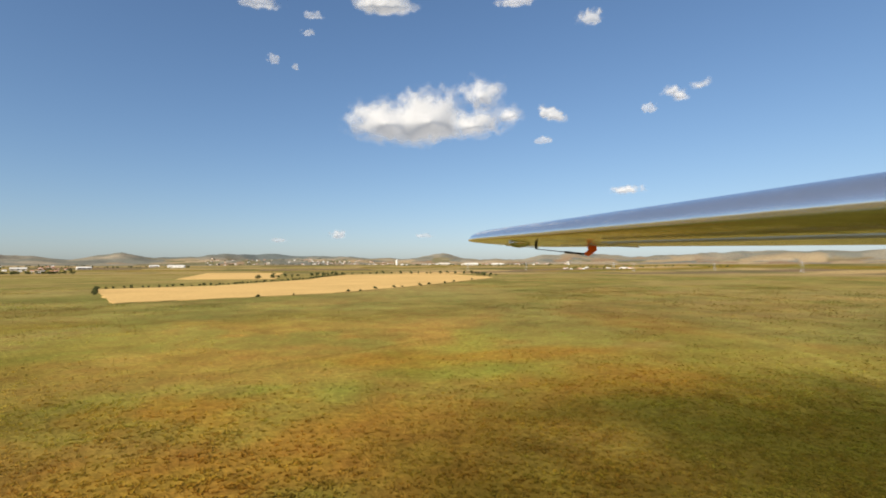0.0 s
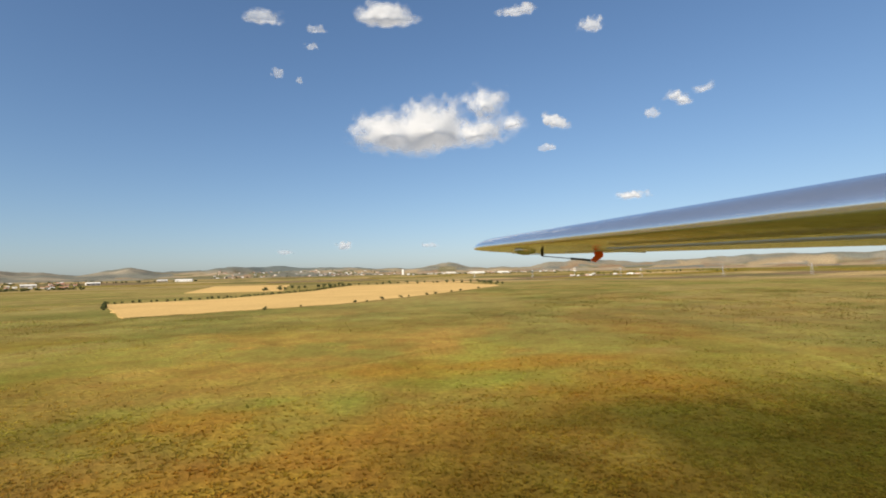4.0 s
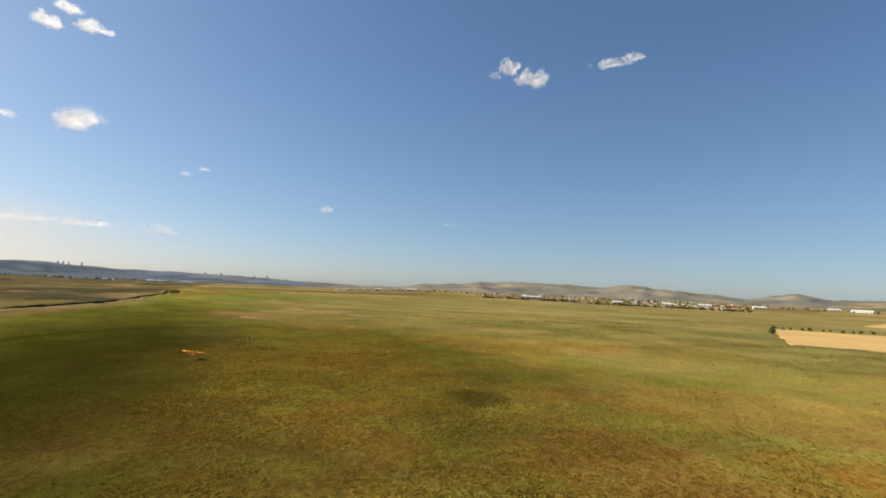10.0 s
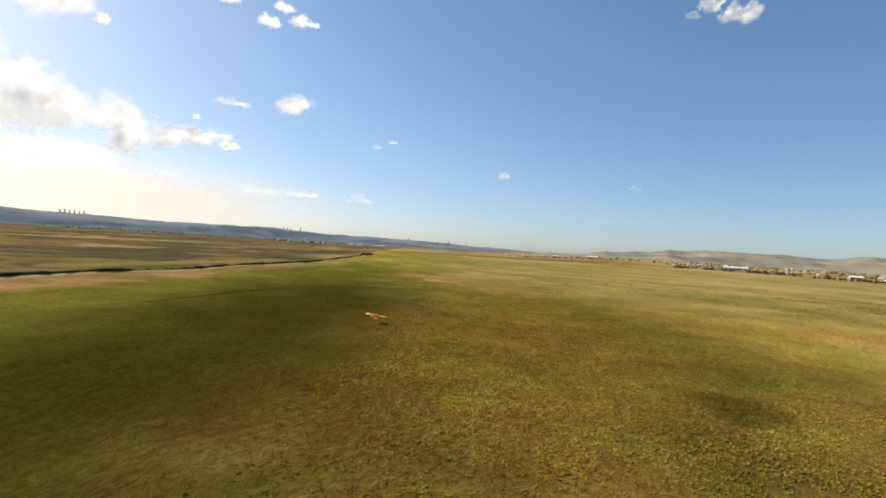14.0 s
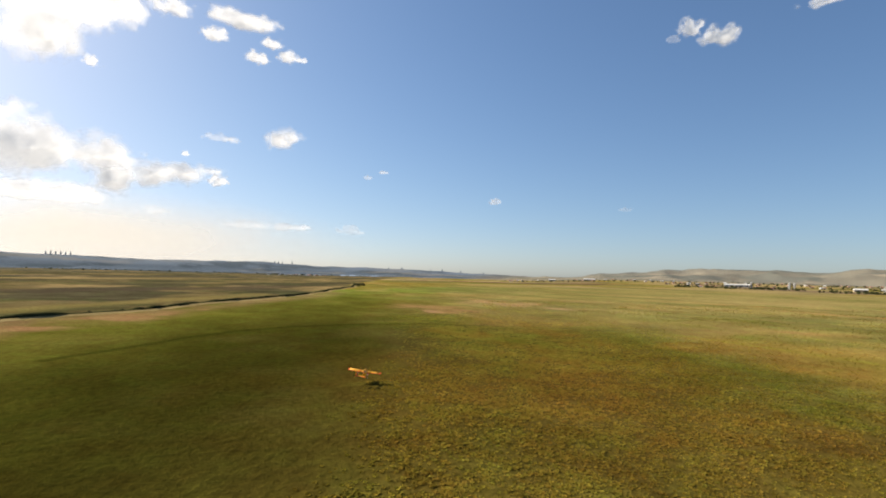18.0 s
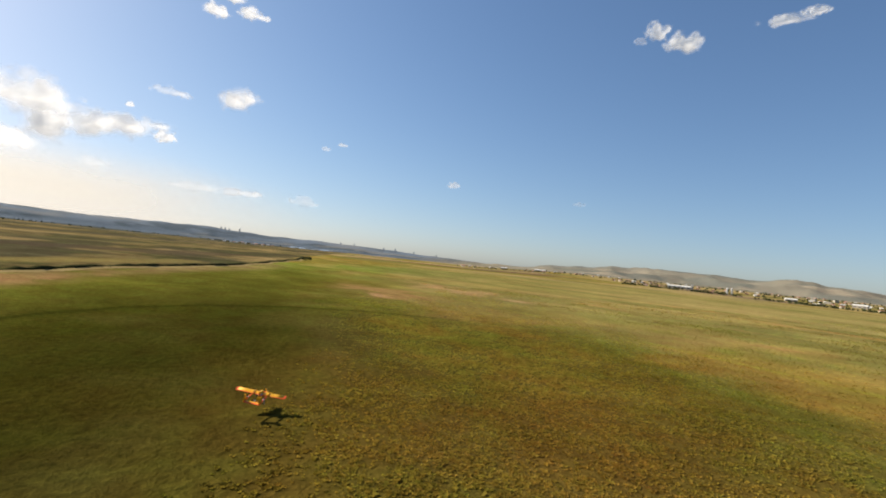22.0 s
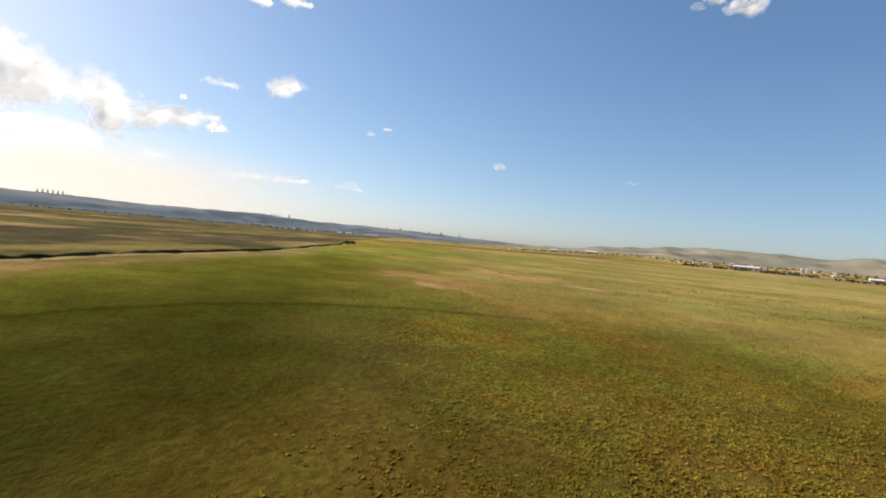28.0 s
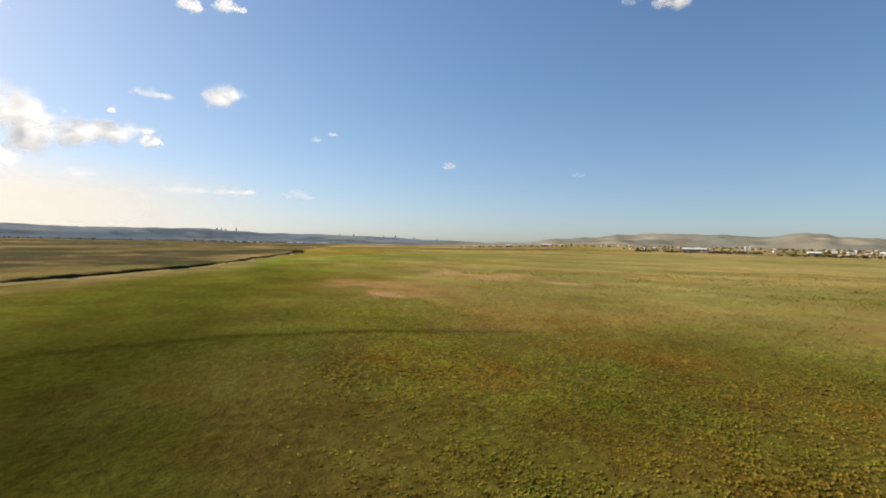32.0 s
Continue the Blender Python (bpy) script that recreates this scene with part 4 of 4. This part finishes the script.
for row in ((19.20, 26.56, 5.27, 1.79, 3, .66), (13.78, 26.06, 2.45, .93, 5, .5), (17.87, 21.43, 1.6, 1.4, 6, .5), (15.59, 20.94, .9, .8, 7, .5), (14.33, 24.38, 1.5, .9, 8, .52), (-12.2, 13.6, 2.0, 1.0, 10, .5),
            (-17.65, 25.35, 3.0, 1.9, 11, .75), (-23.44, 16.0, 1.7, 1.3, 13, .5), (10.9, 3.32, 2.0, 1.2, 15, .7), (17.27, 2.63, 1.9, .6, 16, .5), (1.33, 3.22, 2.3, .64, 17, .48), (-9.49, 27.64, 5.0, 1.4, 18, .7),
            (60.6, 24.8, 2.7, 2.2, 19, .72), (62.2, 24.1, 1.6, .8, 52, .35), (57.8, 23.7, 4.0, 2.4, 20, 1.1), (48.9, 24.8, 5.0, 1.2, 21, .8), (46.6, 25.2, 2.4, 1.1, 53, .8),
            (81.0, 8.4, 1.5, .9, 24, .5), (66.8, 7.5, 1.4, .6, 25, .3), (95.7, 10.7, 1.1, .6, 49, .4), (94.0, 11.4, 1.1, .6, 50, .45)):
    cloud(*row[:5], cap=row[5])
# the bright side of the sky
cloud(105.0, 13.95, 4.4, 3.0, 22, cap=1.5, flat=1.2, ragged=.75, lobes=((-.2, -.05, .72, .85), (.42, .2, .55, .6)), label="compact white cloud with soft edges")
for row in ((111.5, 13.5, 3.0, 1.1, 26, .38), (110.0, 13.4, 1.2, .9, 41, .4), (114.5, 11.5, .9, .7, 42, .7), (111.4, 9.0, 2.3, 1.7, 38, .75), (122.9, 18.5, 1.7, 1.3, 34, .9),
            (116.8, 24.7, 4.6, 2.4, 28, .95), (112.5, 23.2, 3.0, 1.7, 30, 1.0), (108.2, 21.8, 3.2, 1.6, 32, .85), (106.6, 23.4, 3.0, 1.4, 31, .8), (105.0, 22.4, 2.8, 1.6, 33, .8), (103.5, 22.3, 1.3, .9, 54, .6),
            (108.2, 4.75, 4.4, 1.1, 44, .38), (104.1, 4.7, 4.2, 1.1, 43, .48), (97.5, 4.6, 3.0, 1.3, 45, .34), (117.0, 5.6, 2.6, .9, 55, .35), (124.6, 9.6, 1.0, .8, 56, .8)):
    cloud(*row[:5], cap=row[5])
cloud(109.7, 25.0, 7.6, 2.4, 29, cap=.95, label="ragged white cloud in a broken group")
cloud(124.3, 21.4, 11.5, 10.4, 27, label="bright sunlit cumulus bank", shade_gain=.22, lobes=((-.4, -.3, .6, .8), (.1, .3, .7, .6), (.62, .45, .42, .4)))
cloud(126.4, 10.0, 17.0, 7.4, 36, cap=2.2, flat=1.1, shade_gain=.62, label="thick cloud bank, bright above and grey below", lobes=((-.55, .1, .5, .8), (-.05, .05, .5, .85), (.5, .05, .42, .5)))
cloud(116.8, 9.0, 11.6, 5.2, 37, cap=1.9, flat=1.1, ragged=.85, shade_gain=1.1, label="grey cloud finger with bright rims", lobes=((-.66, -.35, .36, .75), (-.15, -.02, .5, .62), (.4, .2, .4, .45), (.82, .42, .26, .26)))
cloud(127.4, 6.3, 13.0, 2.7, 39, cap=.8, shade_gain=.5, label="low white cloud bank")
cloud(136.0, 15.0, 12.0, 9.0, 40, label="bright cumulus near the sun")
cloud(122.0, 3.0, 56.0, 10.0, 51, label="thin cream veil painting the hazy low sky over the range", thick=.05, flat=1.0, cap=.9, ragged=.22, mat=VEIL)


# ---- the silver wing ----
def foil(n=14):
    """A flat-bottomed wing section, nose at 0 and tail at 1."""
    up = [(0.5 - 0.5 * math.cos(math.pi * i / n)) for i in range(n + 1)]
    top = [(c, 0.30 * (0.2969 * math.sqrt(c) - .126 * c - .3516 * c * c + .2843 * c ** 3 - .1015 * c ** 4) * 5.3 + .002) for c in up]
    low = [(c, -0.05 * math.sqrt(c) * (1 - c) - .012 * c * (1 - c)) for c in up[1:-1]]
    return top[::-1] + low


WING_A = Vector((0.354, 0.354, 20.042))     # nose of the wing where it leaves the view
WING_S = Vector((-0.2785, 0.9604, 0.0))     # along the wing to the tip
WING_B = Vector((0.9604, 0.2785, 0.0))      # from nose to tail


def wing_point(s, c, up, chord=0.27):
    """A point of the wing: s metres along, c of the chord back, up in chords."""
    k = smooth_tip(s)
    ch = chord * (1 - .22 * max(0, s) / 1.1) * k
    nose = WING_A + WING_S * s + WING_B * (0.3 * (chord * (1 - .22 * max(0, s) / 1.1) - ch)) + Vector((0, 0, .0205 * s))
    drop = .026 * (1 - .35 * max(0, s)) * k
    return nose + WING_B * (c * ch) + Vector((0, 0, up * ch * (1.0 - .1 * max(0, s)) - drop * c))


def smooth_tip(s):
    u = min(1.0, max(0.0, (s - .92) / .2))
    return math.sqrt(max(0.0, 1 - u ** 2.2)) * .97 + .03


def silver_wing():
    root = new("aircraft_wing")
    section = foil()
    stations = [-.62 + i * .06 for i in range(25)] + [.92 + .2 * math.sin(math.radians(a)) for a in range(8, 91, 8)] + [1.12]
    part("wing_skin", loft([[wing_point(s, c, z) for c, z in section] for s in stations]), MIRROR, root, smooth=True)
    under = lambda s, c: wing_point(s, c, -0.05 * math.sqrt(c) * (1 - c) - .012 * c * (1 - c))
    dn = Vector((0, 0, -.003))
    for c in (.3, .36):             # spar tape along the underside
        ring = [[under(s, c) + dn, under(s, c + .012) + dn, under(s, c + .012) + dn * 1.7, under(s, c) + dn * 1.7] for s in (-.6, -.3, 0, .3, .52)]
        part("spar_tape", loft(ring), SEAM, root)
    for s in (.60, .98):            # aileron ends
        ring = [[under(s, c) + dn * .4, under(s + .007, c) + dn * .4, under(s + .007, c) + dn, under(s, c) + dn] for c in (.45, .6, .75, .9)]
        part("aileron_gap", loft(ring), WHITEP, root)
    ring = [[under(s, .66) + dn * .2, under(s, .672) + dn * .2, under(s, .672) + dn * .5, under(s, .66) + dn * .5] for s in (.60, .7, .8)]
    part("aileron_hinge", loft(ring), SEAM, root)
    # servo blister, arm, rod and horn
    p = under(.84, .30)
    bm = bmesh.new()
    bmesh.ops.create_uvsphere(bm, u_segments=16, v_segments=10, radius=1)
    turn = Matrix((WING_B, WING_S, Vector((0, 0, 1)))).transposed().to_4x4()
    bmesh.ops.transform(bm, matrix=Matrix.Translation(p) @ turn @ Matrix.Diagonal((.028, .02, .011, 1)), verts=bm.verts)
    part("servo_cover", bm, MIRROR, root, smooth=True)
    arm_top, arm_end = under(.788, .37), under(.788, .37) + Vector((0, 0, -.013))
    horn_top, horn_end = under(.712, .77), under(.712, .71) + Vector((0, 0, -.019))
    part("servo_arm", rod(arm_top, arm_end, .0035, .0028, 8), BLACK, root)
    push = part("pushrod", rod(arm_end, horn_end, .0009, .0009, 8), BLACK, root)
    part("clevis", rod(arm_end.lerp(horn_end, .58), arm_end.lerp(horn_end, .97), .0022, .0022, 8), BLACK, push)
    bm = bmesh.new()
    outline = [horn_top + WING_B * .010 + Vector((0, 0, .004)), horn_top - WING_B * .010 + Vector((0, 0, .004)), horn_top - WING_B * .006 + Vector((0, 0, -.008)), horn_end - WING_B * .004, horn_end + WING_B * .006 + Vector((0, 0, -.004)), horn_top + WING_B * .012 + Vector((0, 0, -.010))]
    a = [bm.verts.new(q - WING_S * .0028) for q in outline]
    b = [bm.verts.new(q + WING_S * .0028) for q in outline]
    bm.faces.new(a)
    bm.faces.new(b[::-1])
    for i in range(len(a)):
        j = (i + 1) % len(a)
        bm.faces.new((a[j], a[i], b[i], b[j]))
    bmesh.ops.recalc_face_normals(bm, faces=bm.faces)
    part("control_horn", bm, HORN, root, "orange plastic control horn")
    tagged(root, "polished silver aircraft wing with an orange control horn", "aircraft wing")


silver_wing()


# ---- the yellow aircraft ----
def yellow_aircraft(m):
    """Twin-boom pusher; nose towards +y, span along x."""
    root = new("aircraft")
    root.matrix_basis = m
    span, chord = 1.8, .30

    def ring(y, w, h, z, k=12, sq=.55):
        out = []
        for i in range(k):
            a = 2 * math.pi * i / k + math.pi / k
            cx, cz = math.cos(a), math.sin(a)
            out.append((w * math.copysign(abs(cx) ** sq, cx), y, z + h * math.copysign(abs(cz) ** sq, cz)))
        return out

    hull = [ring(.86, .012, .012, -.075), ring(.80, .035, .03, -.07), ring(.66, .062, .06, -.055), ring(.44, .075, .078, -.042), ring(.30, .08, .09, -.03), ring(.17, .08, .115, -.012), ring(.02, .08, .115, -.02), ring(-.14, .072, .09, -.012), ring(-.26, .05, .06, .0)]
    body = part("fuselage", loft(hull), YELLOW, root, smooth=False)
    part("belly_stripe", box(.11, .95, .012, (0, .3, -.142), .004), BLACK, body, "dark belly strip")
    sec = foil(8)
    half = span / 2
    def panel(x0, x1, c0, c1, n=2, s0=1.0, s1=1.0):
        rings = []
        for i in range(n + 1):
            u = i / n
            x, sc = x0 + (x1 - x0) * u, s0 + (s1 - s0) * u
            pts = [(c, z) for c, z in sec]
            rr = []
            for c, z in pts:
                c = c0 + (c1 - c0) * c
                zz = z * (1 if c1 - c0 > .9 else .0)
                rr.append((x, .17 - c * chord * sc - (1 - sc) * .5 * chord, .12 + zz * chord * .75 * sc + abs(x) * .02))
            rings.append(rr)
        return loft(rings)
    wing = part("wing", panel(-half + .07, half - .07, 0, 1, 6), YELLOW, root, smooth=True)
    part("wing_tip", panel(-half, -half + .07, 0, 1, 2, .85, 1), ORANGE, wing, "orange wing tip")
    part("wing_tip", panel(half - .07, half, 0, 1, 2, 1, .85), ORANGE, wing, "orange wing tip")
    for x0, x1 in ((-half + .005, -.3), (.3, half - .005), (-.3, .3)):
        dih = lambda x: abs(x) * .02
        bm = loft([[(x, -.06, .132 + dih(x)), (x, -.142, .127 + dih(x)), (x, -.145, .117 + dih(x)), (x, -.06, .119 + dih(x))] for x in (x0, (x0 + x1) / 2 if x0 * x1 < 0 else x0 * .5 + x1 * .5, x1)])
        part("aileron" if abs(x0 + x1) > .1 else "flap", bm, ORANGE, wing, "orange trailing edge panel")
    bm = rod((half - .2, .06, .150), (half - .2, .06, .158), .034, .034, 28)
    part("roundel", bm, NAVY, wing, "dark blue round emblem")
    part("roundel_centre", rod((half - .2, .06, .158), (half - .2, .06, .160), .02, .02, 20), WHITEP, wing)
    for sx in (-1, 1):
        boom = part("tail_boom", loft([[(sx * .268 + .024 * math.cos(a), y, z + .026 * math.sin(a)) for a in [k * .785 for k in range(8)]] for y, z in ((.12, .155), (.0, .155), (-.3, .125), (-.98, .11))]), ORANGE, root, "orange tail boom")
        part("boom_fairing", loft([[(sx * .268 + .028 * math.cos(a), y, .16 + .028 * math.sin(a)) for a in [k * .785 for k in range(8)]] for y in (.16, .05, -.15, -.2)]), YELLOW, boom, "pale boom fairing on the wing")
        part("boom_band", loft([[(sx * .268 + .027 * math.cos(a), y, .118 + .029 * math.sin(a)) for a in [k * .785 for k in range(8)]] for y in (-.5, -.6)]), PALEP, boom, "grey taped box on the boom")
        fin = loft([[(sx * .268 - .008, y, z) for y, z in ((-.74, .12), (-.96, .12), (-1.0, .36), (-.90, .37))], [(sx * .268 + .008, y, z) for y, z in ((-.74, .12), (-.96, .12), (-1.0, .36), (-.90, .37))]])
        f = part("fin", fin, YELLOW, root)
        part("rudder", loft([[(sx * .268 - .006, y, z) for y, z in ((-.965, .12), (-1.04, .12), (-1.05, .36), (-1.003, .36))], [(sx * .268 + .006, y, z) for y, z in ((-.965, .12), (-1.04, .12), (-1.05, .36), (-1.003, .36))]]), YELLOW, f)
    tail = part("tailplane", loft([[(x, -.80, .105), (x, -.84, .118), (x, -.93, .112), (x, -.93, .1), (x, -.84, .096)] for x in (-.278, 0, .278)]), YELLOW, root)
    part("elevator", loft([[(x, -.933, .113), (x, -1.02, .107), (x, -1.02, .102), (x, -.933, .1)] for x in (-.278, 0, .278)]), ORANGE, tail, "orange elevator")
    # engine and propeller behind the pylon
    eng = part("engine_pod", loft([ring(.16, .03, .03, .17), ring(.10, .048, .05, .18), ring(-.14, .05, .055, .18), ring(-.25, .03, .035, .18)]), YELLOW, root)
    part("cylinder_head", box(.07, .08, .07, (0, -.2, .24), .01), BRASS, eng, "brass coloured cylinder head")
    part("exhaust", rod((.06, -.05, .15), (.06, -.22, .13), .014, .014, 10), STEEL, eng)
    part("spinner", rod((0, -.25, .18), (0, -.31, .18), .026, .006, 14), ORANGE, eng)
    for sg in (-1, 1):
        part("propeller_blade", loft([[(sg * r_ * math.cos(.55) - w * math.sin(.55) * q, -.275 + .006 * q, .18 + sg * r_ * math.sin(.55) + w * math.cos(.55) * q) for q in (-1, 1)] + [(sg * r_ * math.cos(.55) + w * math.sin(.55) * q * -1, -.281 + .006 * q, .18 + sg * r_ * math.sin(.55) + w * math.cos(.55) * q) for q in (1, -1)] for r_, w in ((.02, .008), (.09, .013), (.16, .007))]), BARK, eng)
    # nose camera, mast, hatches
    mount = part("camera_mount", box(.022, .022, .10, (0, .56, .06), .004), YELLOW, root)
    part("camera_body", box(.045, .06, .06, (0, .60, .075), .008), YELLOW, mount, "yellow camera housing")
    part("camera_lens", rod((0, .625, .08), (0, .66, .08), .02, .02, 14), BLACK, mount)
    mast = part("aerial", rod((.03, .22, .09), (.03, .16, .38), .004, .003, 8), BLACK, root)
    part("aerial_tip", rod((.03, .165, .345), (.03, .155, .40), .007, .007, 8), BLACK, mast)
    part("hatch", box(.10, .2, .01, (0, .4, .041), .004), ORANGE, root, "orange hatch cover")
    # undercarriage
    def wheel(x, y, z, r, parent):
        w = part("wheel", rod((x - .016, y, z), (x + .016, y, z), r * .6, r * .6, 18), WHITEP, parent)
        prof = [(r * (.8 + .2 * math.cos(a)), .018 * math.sin(a)) for a in [k * 1.047 for k in range(6)]]
        bm = bmesh.new()
        rows = [[bm.verts.new((x + px, y + rr * math.cos(t), z + rr * math.sin(t))) for rr, px in prof] for t in [k * math.pi / 10 for k in range(20)]]
        for i in range(20):
            for j in range(6):
                bm.faces.new((rows[i][j], rows[(i + 1) % 20][j], rows[(i + 1) % 20][(j + 1) % 6], rows[i][(j + 1) % 6]))
        part("tyre", bm, RUBBER, w, smooth=True)
    leg = part("nose_leg", rod((0, .55, -.1), (0, .56, -.235), .007, .006, 8), STEEL, root)
    wheel(0, .56, -.24, .05, leg)
    for sx in (-1, 1):
        leg = part("main_leg", rod((sx * .05, -.06, -.08), (sx * .17, -.06, -.165), .009, .007, 8), STEEL, root)
        wheel(sx * .18, -.06, -.17, .055, leg)
    return tagged(root, "flying yellow and orange twin-boom pusher aircraft, sized and placed to fit the view", "aircraft")


# set low and scaled 2.75 times to fit the camera's view
yellow_aircraft(pose(-136.0, -6.0, 1.5, 3, 6, 83) @ Matrix.Scale(2.75, 4))
